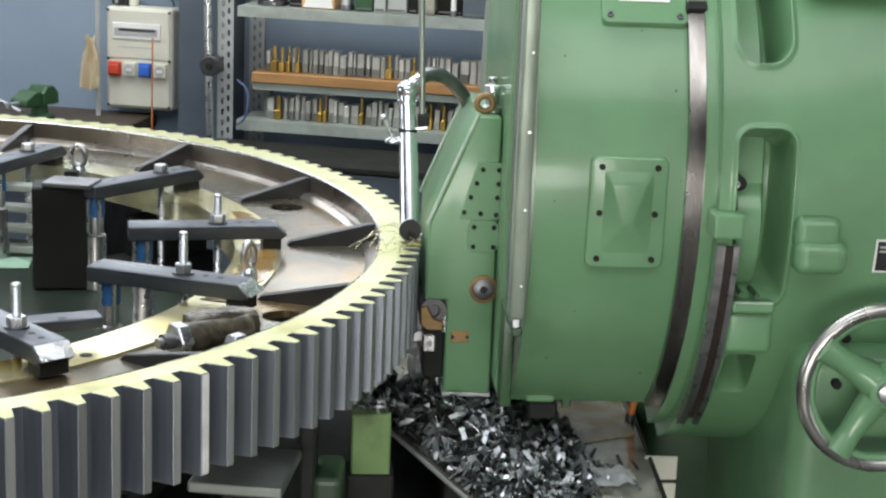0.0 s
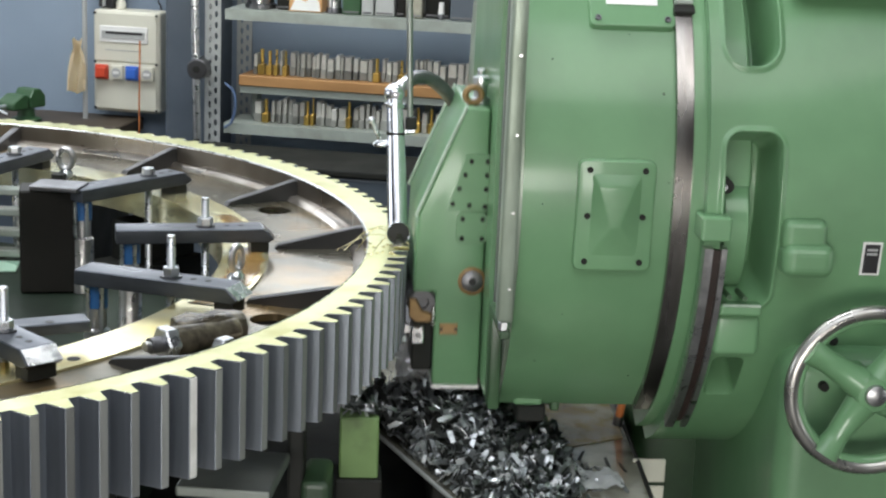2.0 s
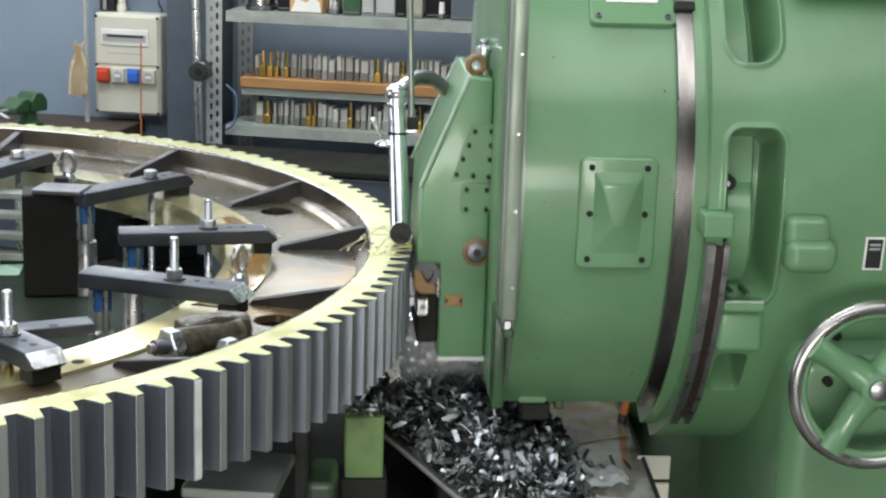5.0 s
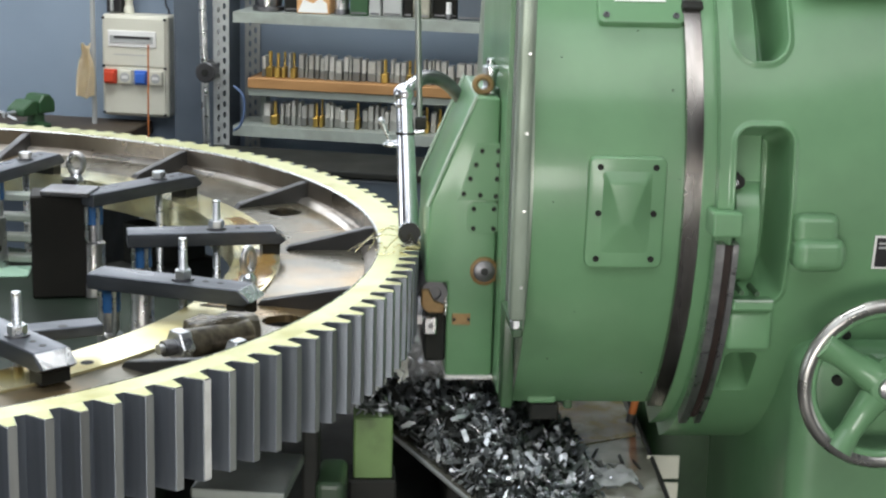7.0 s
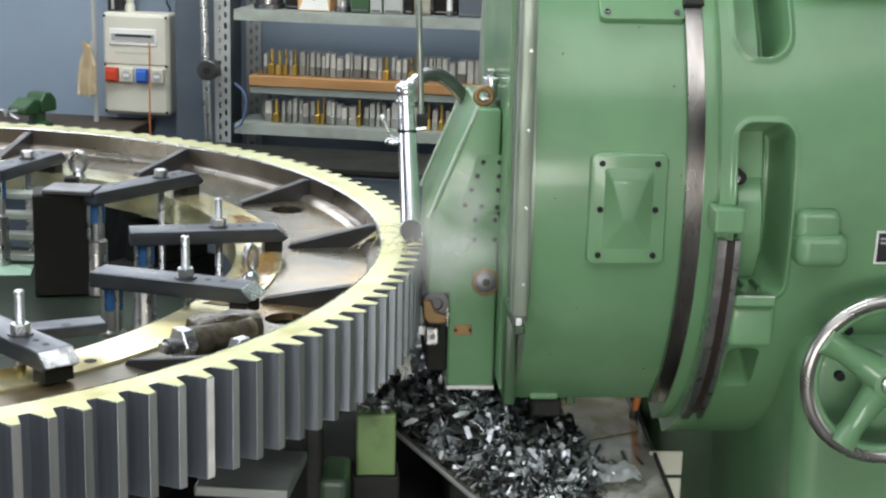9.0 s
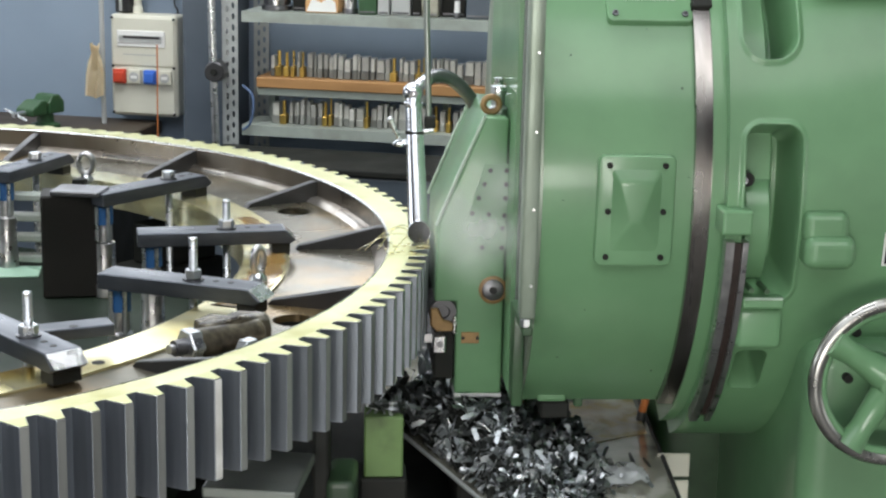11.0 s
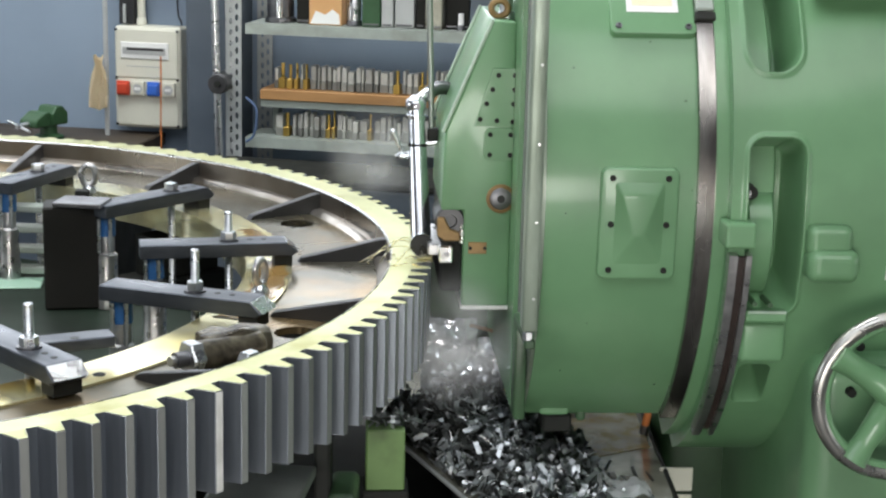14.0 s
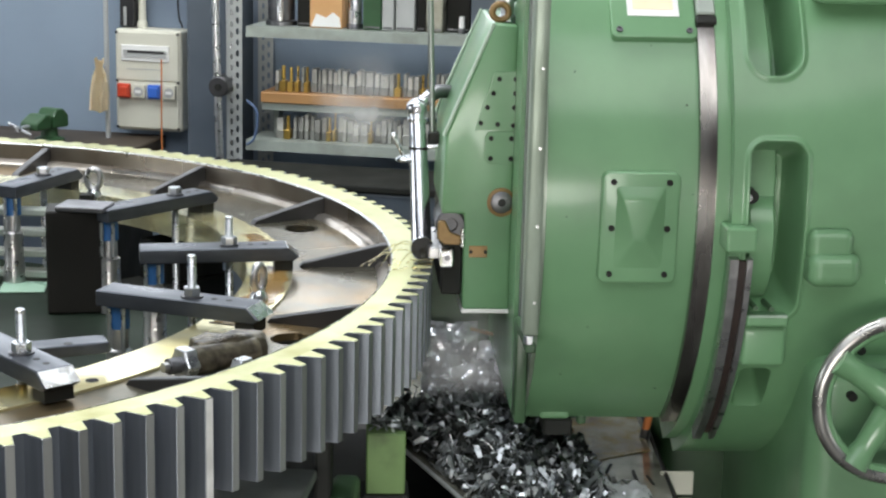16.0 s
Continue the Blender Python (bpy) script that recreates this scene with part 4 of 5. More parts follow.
def build_nozzle():
    n = thing("coolant_nozzle", "chromed coolant pipe with elbow and tap over the teeth", "pipe", AXIS)
    foot, head = Vector((1.377, -0.035, 0.885)), Vector((1.366, 0.06, 1.146))
    part("outlet_pipe", rod(foot, head, 0.0215, 24, 0.0170), CHROME, n, smooth=40)
    way = Vector((0.02, -0.98, 0.05)).normalized()
    m = Matrix.Translation(foot + way * 0.010 + Vector((0, 0, -0.010))) @ way.to_track_quat("Z", "Y").to_matrix().to_4x4()
    mouth = part("mouth", lathe([(0.0195, -0.008), (0.0232, 0.004), (0.0244, 0.022), (0.0235, 0.0235), (0.0225, 0.0225), (0.0215, 0.006), (0, 0.005)], 28, m), CHROME, n, smooth=40)
    # Dark disc just inside the mouth paints the bore's shade.
    part("bore", lathe([(0, 0.0205), (0.0220, 0.0205), (0.0216, 0.0055), (0, 0.0055)], 24, m), HOLE, mouth)
    part("elbow", lathe([(0, -0.022), (0.012, -0.019), (0.020, -0.010), (0.0225, 0), (0.020, 0.010), (0.012, 0.019), (0, 0.022)], 24, Matrix.Translation(head)), CHROME, n, smooth=60)
    part("elbow_nut", hexagon(head + Vector((0.0, -0.016, 0)), (0, -1, 0), 0.009, 0.006), STEEL_DARK, n)
    part("collar", lathe([(0.0145, 0), (0.0205, 0.001), (0.0205, 0.009), (0.0145, 0.010)], 24, Matrix.Translation(head - Vector((-0.0008, 0.008, 0.028)))), CHROME, n, smooth=40)
    part("elbow_arm", tube([head, (1.382, 0.07, 1.163), (1.398, 0.08, 1.172)], 0.013, 16), CHROME, n, smooth=60)
    part("hose", tube([(1.395, 0.08, 1.170), (1.412, 0.09, 1.178), (1.440, 0.10, 1.174), (1.472, 0.11, 1.150), (1.498, 0.12, 1.115), (1.512, 0.12, 1.07), (1.515, 0.12, 0.98)], 0.0145, 18), STEEL_DARK, n, "grey corrugated metal hose", smooth=60)
    p = head + (foot - head) * 0.30
    part("pipe_ring", lathe([(0.0165, -0.004), (0.0200, -0.003), (0.0200, 0.003), (0.0165, 0.004)], 24, Matrix.Translation(p)), DARK, n, smooth=40)
    part("ring_screw", rod(p + Vector((0.012, 0, 0)), p + Vector((0.040, 0.0, 0.004)), 0.0045, 12), ZINC, n, smooth=40)
    # tap lever
    q = p + Vector((-0.030, -0.005, -0.022))
    t = part("tap", lathe([(0, -0.006), (0.016, -0.005), (0.017, 0.0), (0.009, 0.006), (0, 0.007)], 20, Matrix.Translation(q)), ZINC, n, smooth=50)
    part("tap_stem", rod(q, p + Vector((-0.010, 0, -0.018)), 0.006, 12), ZINC, t, smooth=40)
    part("tap_lever", rod(q + Vector((0, 0, 0.004)), q + Vector((-0.020, 0.0, 0.045)), 0.0035, 12, 0.0055), ZINC, t, smooth=40)
    part("lever_ball", lathe([(0, -0.008), (0.0055, -0.0055), (0.008, 0), (0.0055, 0.0055), (0, 0.008)], 16, Matrix.Translation(q + Vector((-0.021, 0, 0.048)))), ZINC, t, smooth=60)
    v = thing("hanging_pole", "thin grey steel pole with yellow top beside the nozzle", "pole", AXIS)
    part("pole", rod((1.400, 0.06, 1.075), (1.389, 0.06, 1.372), 0.0066, 14), GUIDE, v, smooth=40)
    part("pole_top", rod((1.389, 0.06, 1.372), (1.365, 0.06, 2.0), 0.0066, 14), PIPE_YELLOW, v, "yellow painted upper end", smooth=40)
    part("pole_clamp", box(1.390, 1.414, 0.045, 0.075, 1.072, 1.098, 0.004), DARK, v)
    # oil running over the teeth, and its thin arcs
    o = thing("cutting_oil", "amber cutting oil pouring from the nozzle over the teeth", "oil", AXIS)
    rng = random.Random(4)
    for k in range(4):
        y = -0.045 - 0.018 * k
        part("oil_film", tube([(1.368, y, 0.853), (1.385, y - 0.002, 0.8545), (1.400, y - 0.001, 0.852)], 0.0042, 10, radii=(0.003, 0.0052, 0.0025)), OIL, o, smooth=60)
    part("oil_stream", tube([(1.378, -0.055, 0.872), (1.380, -0.060, 0.862), (1.381, -0.063, 0.852)], 0.010, 12, radii=(0.012, 0.010, 0.013)), OIL, o, smooth=60)
    for sx, hgt, w in ((1.265, 0.044, 0.0014), (1.29, 0.050, 0.0012), (1.25, 0.026, 0.0010), (1.325, 0.020, 0.0012)):
        pts = [(1.372 - (1.372 - sx) * t, -0.050 - 0.10 * t, 0.858 + hgt * 4 * t * (1 - t) * (1 - 0.5 * t)) for t in np.linspace(0, 1, 9)]
        part("oil_arc", tube(pts, w, 8), OIL, o, smooth=60)
    for _ in range(14):
        x, y = 1.305 + rng.random() * 0.07, -0.16 + rng.random() * 0.11
        part("drop", lathe([(0, -0.002), (0.003, -0.0012), (0.004, 0), (0.0025, 0.002), (0, 0.0026)], 10, Matrix.Translation((x, y, 0.8525))), OIL, o, smooth=60)


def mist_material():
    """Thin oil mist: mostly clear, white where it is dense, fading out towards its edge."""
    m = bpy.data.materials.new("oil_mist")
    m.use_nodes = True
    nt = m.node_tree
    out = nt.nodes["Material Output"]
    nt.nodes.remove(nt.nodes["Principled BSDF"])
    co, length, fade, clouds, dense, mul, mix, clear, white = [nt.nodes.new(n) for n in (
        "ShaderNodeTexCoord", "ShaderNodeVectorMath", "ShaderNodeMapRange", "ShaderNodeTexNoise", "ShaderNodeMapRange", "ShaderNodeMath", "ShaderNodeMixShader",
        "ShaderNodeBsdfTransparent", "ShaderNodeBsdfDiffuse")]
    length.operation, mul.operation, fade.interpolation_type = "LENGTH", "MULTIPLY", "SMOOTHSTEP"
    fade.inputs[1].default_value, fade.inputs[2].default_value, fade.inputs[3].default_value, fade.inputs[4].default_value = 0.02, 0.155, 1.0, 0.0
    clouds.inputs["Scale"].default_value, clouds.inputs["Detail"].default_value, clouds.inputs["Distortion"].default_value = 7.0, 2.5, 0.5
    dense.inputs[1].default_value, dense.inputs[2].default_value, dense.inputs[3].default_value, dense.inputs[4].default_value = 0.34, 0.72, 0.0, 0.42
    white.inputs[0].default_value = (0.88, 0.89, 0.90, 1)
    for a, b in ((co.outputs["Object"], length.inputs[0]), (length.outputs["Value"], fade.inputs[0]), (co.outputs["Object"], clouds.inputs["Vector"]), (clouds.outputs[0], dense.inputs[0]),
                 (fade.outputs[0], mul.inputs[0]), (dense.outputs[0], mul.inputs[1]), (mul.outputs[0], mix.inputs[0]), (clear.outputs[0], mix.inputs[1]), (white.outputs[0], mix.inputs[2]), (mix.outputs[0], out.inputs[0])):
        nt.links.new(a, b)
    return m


mist_things = []


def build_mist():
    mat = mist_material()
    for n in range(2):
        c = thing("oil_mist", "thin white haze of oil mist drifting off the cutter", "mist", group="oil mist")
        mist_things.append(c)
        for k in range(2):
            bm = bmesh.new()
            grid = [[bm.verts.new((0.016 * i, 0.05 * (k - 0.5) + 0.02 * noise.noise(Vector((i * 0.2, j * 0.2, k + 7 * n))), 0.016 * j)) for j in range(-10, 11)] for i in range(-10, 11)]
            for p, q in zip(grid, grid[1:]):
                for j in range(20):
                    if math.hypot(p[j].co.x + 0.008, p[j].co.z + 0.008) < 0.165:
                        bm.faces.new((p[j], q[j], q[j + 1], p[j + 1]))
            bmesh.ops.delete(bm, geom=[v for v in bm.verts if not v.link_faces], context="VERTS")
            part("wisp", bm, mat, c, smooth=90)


def heap_height(x, y):
    d = math.hypot((x - 1.475 - 0.14 * max(0.0, -0.1 - y)) / 0.245, (y + 0.10) / (0.62 if y < -0.1 else 0.30))
    h = 0.452 + 0.105 * max(0.0, 1 - d) ** 0.8 * (1 + 0.25 * noise.noise(Vector((x * 14, y * 14, 0))))
    edge = (x - 1.345) * 2.7 + y + 0.09    # how far in from the tray's open edge
    h = 0.452 + (h - 0.452) * min(1.0, max(0.06, edge / 0.20))
    if y > -0.18:
        h = min(h, 0.535)
    return h


def build_swarf():
    t = thing("chip_tray", "oily sheet-steel chip tray with worn cream paint", "tray", AXIS)
    outline = [(1.345, -0.09), (1.55, -0.62), (1.60, -0.80), (1.84, -0.80), (1.862, -0.43), (1.886, 0.13), (1.90, 0.45), (1.30, 0.45), (1.30, -0.09)]
    part("sheet", prism(outline, "z", 0.446, 0.452), TRAY, t)
    part("cream_patch", prism([(1.58, -0.10), (1.69, -0.19), (1.80, -0.13), (1.865, -0.10), (1.88, 0.40), (1.58, 0.40)], "z", 0.4525, 0.4545), TRAY_CREAM, t, "worn cream painted corner with oil stains")
    a, b = Vector((1.345, -0.09, 0.452)), Vector((1.60, -0.78, 0.452))
    part("left_lip", tube([a, (a + b) / 2, b], 0.0045, 8), SHELF_LIGHT, t, "bright bent edge")
    part("right_lip", tube([(1.842, -0.80, 0.453), (1.864, -0.43, 0.453), (1.888, 0.13, 0.453)], 0.0045, 8), DARK, t)
    part("seam", box(1.690, 1.694, -0.60, 0.10, 0.4545, 0.4565), STEEL, t)
    part("stand", box(1.45, 1.85, -0.3, 0.4, 0.02, 0.446, 0.01), DARK, t)
    # wet guard sheet behind the slide
    g = thing("splash_guard", "oil-wet bright sheet-steel guard behind the tool slide", "guard", AXIS)
    rng = random.Random(31)
    for x0, x1, y0, z1, lab in ((1.395, 1.522, 0.178, 0.640, "crumpled wet foil"), (1.520, 1.568, 0.140, 0.605, "bright creased foil flap")):
        bm = bmesh.new()
        nx, nz = int((x1 - x0) / 0.0075), int((z1 - 0.452) / 0.0075)
        grid = []
        for i in range(nx + 1):
            col = []
            for k in range(nz + 1):
                x, z = x0 + (x1 - x0) * i / nx, 0.452 + (z1 - 0.452) * k / nz
                dy = 0.016 * noise.noise(Vector((x * 26, z * 26, 5))) + 0.010 * noise.noise(Vector((x * 70, z * 70, 2)))
                top = 0.010 * noise.noise(Vector((x * 40, 0, 8))) if k == nz else 0.0
                col.append(bm.verts.new((x + rng.uniform(-0.002, 0.002), y0 + dy + 0.26 * (z - 0.452), z + top + rng.uniform(-0.002, 0.002))))
            grid.append(col)
        for p, q in zip(grid, grid[1:]):
            for k in range(nz):
                bm.faces.new((p[k], p[k + 1], q[k + 1], q[k]))
        bmesh.ops.triangulate(bm, faces=bm.faces[:])
        bmesh.ops.solidify(bm, geom=bm.faces[:], thickness=0.001)
        part("foil", bm, WET, g, lab)
    part("backing", box(1.40, 1.556, 0.262, 0.268, 0.452, 0.80), GREEN_DARK, g, "oily dark green backing plate")
    part("rod", rod((1.497, 0.135, 0.650), (1.552, 0.135, 0.636), 0.0045, 12), COPPER, g, "short bronze rod", smooth=40)
    part("lip", box(1.572, 1.577, 0.12, 0.268, 0.452, 0.76, 0.001, 1), STEEL_DARK, g)
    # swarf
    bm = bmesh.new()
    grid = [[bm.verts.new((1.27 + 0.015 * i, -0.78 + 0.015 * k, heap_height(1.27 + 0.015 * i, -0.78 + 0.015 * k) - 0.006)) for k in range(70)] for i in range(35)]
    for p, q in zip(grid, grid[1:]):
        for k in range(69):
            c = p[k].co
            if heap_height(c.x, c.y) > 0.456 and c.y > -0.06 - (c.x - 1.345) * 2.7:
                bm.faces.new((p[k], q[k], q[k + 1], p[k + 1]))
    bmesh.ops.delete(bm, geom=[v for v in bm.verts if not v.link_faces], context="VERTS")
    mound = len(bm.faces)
    rng = random.Random(7)
    verts, faces = [], []

    def chip(pos, size):
        n = 4
        length, width = size * (0.7 + rng.random()), size * (0.25 + 0.22 * rng.random())
        curl = rng.uniform(0.1, 0.9)
        m = Matrix.Translation(pos) @ Euler((rng.uniform(-1.3, 1.3), rng.uniform(-1.3, 1.3), rng.uniform(0, 6.3))).to_matrix().to_4x4()
        base = len(verts)
        for i in range(n + 1):
            s = (i / n - 0.5) * curl
            r = length / curl
            for w in (-width / 2, width / 2):
                for th in (0.0, 0.0012):
                    verts.append(m @ Vector(((r - th) * math.sin(s), w * (1 - 0.25 * abs(i / n - 0.5)), (r - th) * math.cos(s) - r)))
        for i in range(n):
            a, b = base + 4 * i, base + 4 * i + 4
            for p, q in ((0, 1), (1, 3), (3, 2), (2, 0)):
                faces.append((a + p, a + q, b + q, b + p))
        faces.append((base, base + 2, base + 3, base + 1))
        e = base + 4 * n
        faces.append((e, e + 1, e + 3, e + 2))

    made = 0
    while made < 2600:
        x, y = rng.uniform(1.30, 1.76), rng.uniform(-0.78, 0.18)
        h = heap_height(x, y)
        if (h < 0.4535 and rng.random() > 0.02) or y < -0.06 - (x - 1.345) * 2.7:
            continue
        chip((x, y, h + rng.uniform(-0.004, 0.016)), rng.uniform(0.017, 0.034))
        made += 1
    for _ in range(90):    # caught on the lip beside the teeth
        x = rng.uniform(1.345, 1.43)
        chip((x, rng.uniform(-0.22, 0.05), rng.uniform(0.50, 0.56) - (x - 1.345) * 0.3), rng.uniform(0.016, 0.032))
    for _ in range(60):    # on top of the rest block
        chip((rng.uniform(1.27, 1.34), rng.uniform(-0.46, -0.40), 0.621 + 0.02 * rng.random()), rng.uniform(0.012, 0.024))
    for _ in range(60):   # strewn over the tray
        chip((rng.gauss(1.72, 0.05), rng.gauss(-0.30, 0.12), 0.459), rng.uniform(0.012, 0.026))
    for _ in range(170):   # fallen past the tray's edge
        chip((rng.uniform(1.24, 1.52), rng.uniform(-0.85, -0.30), rng.uniform(0.345, 0.37)), rng.uniform(0.014, 0.030))
    me = bpy.data.meshes.new("chips")
    me.from_pydata([tuple(v) for v in verts], [], faces)
    bm.from_mesh(me)
    bpy.data.meshes.remove(me)
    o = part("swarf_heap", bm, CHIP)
    # Base mesh is painted black to give the shade between the chips.
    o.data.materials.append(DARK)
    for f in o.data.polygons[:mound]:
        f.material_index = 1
    o.matrix_basis = AXIS
    tagged(o, "heap of curled blue-grey steel chips on the tray", "metal chips", kind="stuff")
    l = thing("lower_ledge", "dark oily iron ledge strewn with chips below the tray", "ledge", AXIS)
    part("ledge", box(1.20, 1.56, -0.88, -0.26, 0.30, 0.345, 0.004, 1), DARK, l)
    part("stand", box(1.24, 1.50, -0.84, -0.32, 0.0, 0.30), DARK, l)
    c = thing("cream_board", "pale cream sheet standing behind the tray", "board", AXIS)
    part("board", box(1.862, 1.930, -0.236, -0.229, 0.0, 0.400, 0.002, 1), PLASTIC, c)
    part("upper_board", box(1.862, 1.930, -0.236, -0.229, 0.408, 0.458, 0.002, 1), PLASTIC, c)
    part("batten", box(1.875, 1.90, -0.228, -0.215, 0.0, 0.44), DARK, c)
    # Milky sheet added in place of the white glints on the tray.
    pl = thing("glint_sheet", "crumpled milky sheet standing in for white glints on the tray", "plastic film", AXIS)
    bm = bmesh.new()
    grid = [[bm.verts.new((1.685 + 0.0095 * i + 0.004 * noise.noise(Vector((i, k, 9))), -0.40 + 0.009 * k, 0.4575 + 0.030 * abs(noise.noise(Vector((i * 0.3, k * 0.3, 3)))) + 0.003 * abs(noise.noise(Vector((i, k, 1)))))) for k in range(11)] for i in range(15)]
    for p, q in zip(grid, grid[1:]):
        for k in range(10):
            bm.faces.new((p[k], q[k], q[k + 1], p[k + 1]))
    bmesh.ops.solidify(bm, geom=bm.faces[:], thickness=0.001)
    part("film", bm, GLINT_SHEET, pl, smooth=50)
    e = thing("orange_hose", "short orange hose end below the swivel ring", "hose", AXIS)
    part("hose", tube([(1.868, -0.02, 0.47), (1.874, -0.03, 0.52), (1.880, -0.03, 0.57), (1.88, -0.02, 0.63)], 0.0085, 10), ORANGE_CORD, e, smooth=60)
    part("ferrule", rod((1.866, -0.018, 0.452), (1.868, -0.02, 0.475), 0.010, 12), STEEL_DARK, e, smooth=40)


def block_row(z, x0, x1, y, seed, brass_at, low, high, group):
    rng = random.Random(seed)
    x = x0
    while x < x1:
        w = rng.choice((0.010, 0.014, 0.018, 0.022, 0.030)) * rng.uniform(0.9, 1.15)
        h = rng.uniform(low, high)
        brass = any(abs(x - b) < 0.012 for b in brass_at)
        if rng.random() < 0.03 and not brass:
            x += w
            continue
        if brass:
            c = thing("tool_holder", "yellow brass tool holder with a slender shank on a shelf", "tool", WALL, group)
            part("base", box(x, x + w * 0.8, y, y + 0.04, z + 0.001, z + h * 0.45, 0.002, 1), BRASS, c)
            part("shank", rod((x + w * 0.4, y + 0.02, z + h * 0.44), (x + w * 0.4, y + 0.02, z + h * 1.08), w * 0.22, 12), BRASS, c, smooth=40)
        else:
            c = thing("cutter_block", "grey steel rack cutter standing on a shelf", "cutter", WALL, group)
            d = rng.uniform(0, 0.02)
            part("body", box(x, x + w * 0.9, y + d, y + d + 0.06, z + 0.001, z + h * 0.40, 0.0015, 1), BLOCKS, c)
            part("blade", box(x + w * 0.06, x + w * 0.84, y + d + 0.004, y + d + 0.05, z + h * 0.40, z + h, 0.0015, 1), BLADE, c, "paler ground blade")
        x += w + rng.uniform(0.000, 0.004)


def build_stock():
    """Boxes, jars and arbors on the upper shelf."""
    z, y, group = 1.103, 2.345, "stock on the upper shelf"

    def carton(x0, x1, h, patch=True):
        c = thing("carton", "orange-brown cardboard carton with a torn white label", "box", WALL, group)
        part("carton_body", box(x0, x1, y, y + 0.10, z, z + h, 0.002, 1), ORANGE_BOX, c)
        part("flap", box(x0 + 0.002, x1 - 0.002, y - 0.002, y, z + h * 0.62, z + h * 0.64), BROWN_POST, c)
        if patch:
            pts = [(x0 + 0.004, z + 0.004), (x1 - 0.004, z + 0.004), (x1 - 0.008, z + 0.036), (x1 - 0.03, z + 0.052), ((x0 + x1) / 2, z + 0.034), (x0 + 0.022, z + 0.046)]
            part("carton_label", prism(pts, "y", y - 0.0016, y), WHITE, c, "torn white label")

    def tin(x0, x1, h, mat, label, depth=0.0):
        c = thing("tin", label, "box", WALL, group)
        part("tin_body", box(x0, x1, y + depth, y + depth + 0.10, z, z + h, 0.003, 2), mat, c)
        part("tin_lid", box(x0 - 0.001, x1 + 0.001, y + depth - 0.001, y + depth + 0.101, z + h, z + h + 0.012, 0.003, 1), mat, c)
        part("front_lip", box(x0 + 0.004, x1 - 0.004, y + depth - 0.002, y + depth, z + 0.006, z + 0.012), STEEL_DARK, c)

    def turned(name, x, r, h, mat, label, category, top=0.6):
        c = thing(name, label, category, WALL, group)
        at = Matrix.Translation((x, y + r, z))
        part("foot", lathe([(0, 0), (r, 0), (r, 0.014), (r * 0.9, 0.018), (0, 0.018)], 24, at), STEEL_DARK, c, smooth=40)
        part("stem", lathe([(0, 0.018), (r * 0.86, 0.018), (r * 0.86, h * 0.5), (r * top, h * 0.55), (r * top, h), (0, h)], 24, at), mat, c, smooth=40)

    turned("tool_pot", 0.440, 0.052, 0.20, STEEL_DARK, "dark steel pot on the upper shelf", "pot", 0.80)
    # Bright rod added as the highlight down the pot's side.
    turned("cutter_arbor", 0.446, 0.014, 0.16, BRIGHT, "bright upright rod standing in for the pot's highlight", "tool")
    # Dark brown boxes are added where the row shows only dark gaps.
    tin(0.500, 0.546, 0.17, BROWN_POST, "dark brown box standing in for a dark gap on the upper shelf", 0.03)
    carton(0.551, 0.660, 0.19)
    turned("cutter_arbor", 0.697, 0.026, 0.18, STEEL, "grey turned steel arbor standing on the upper shelf", "tool")
    tin(0.730, 0.790, 0.16, PLANT, "dark green metal box on the upper shelf")
    tin(0.794, 0.832, 0.20, PLASTIC_GREY, "grey plastic box on the upper shelf")
    tin(0.837, 0.900, 0.18, PLASTIC_GREY, "grey plastic box on the upper shelf", 0.01)
    tin(0.904, 0.934, 0.14, BROWN_POST, "dark brown box standing in for a dark gap on the upper shelf", 0.02)
    tin(0.940, 0.995, 0.17, TRAY, "khaki oily metal box on the upper shelf")
    tin(1.000, 1.078, 0.17, BROWN_POST, "dark brown box standing in for a dark gap on the upper shelf", 0.04)
    turned("vial", 1.056, 0.011, 0.055, WHITE, "small white vial on the upper shelf", "bottle", 0.8)
    tin(1.087, 1.172, 0.18, SLATE, "slate grey metal box on the upper shelf")
    carton(1.180, 1.262, 0.16, False)
    tin(1.270, 1.345, 0.18, PLASTIC_GREY, "grey plastic box on the upper shelf")
    turned("cutter_arbor", 1.385, 0.028, 0.19, STEEL_DARK, "dark turned steel arbor standing on the upper shelf", "tool")
    carton(1.430, 1.520, 0.17)


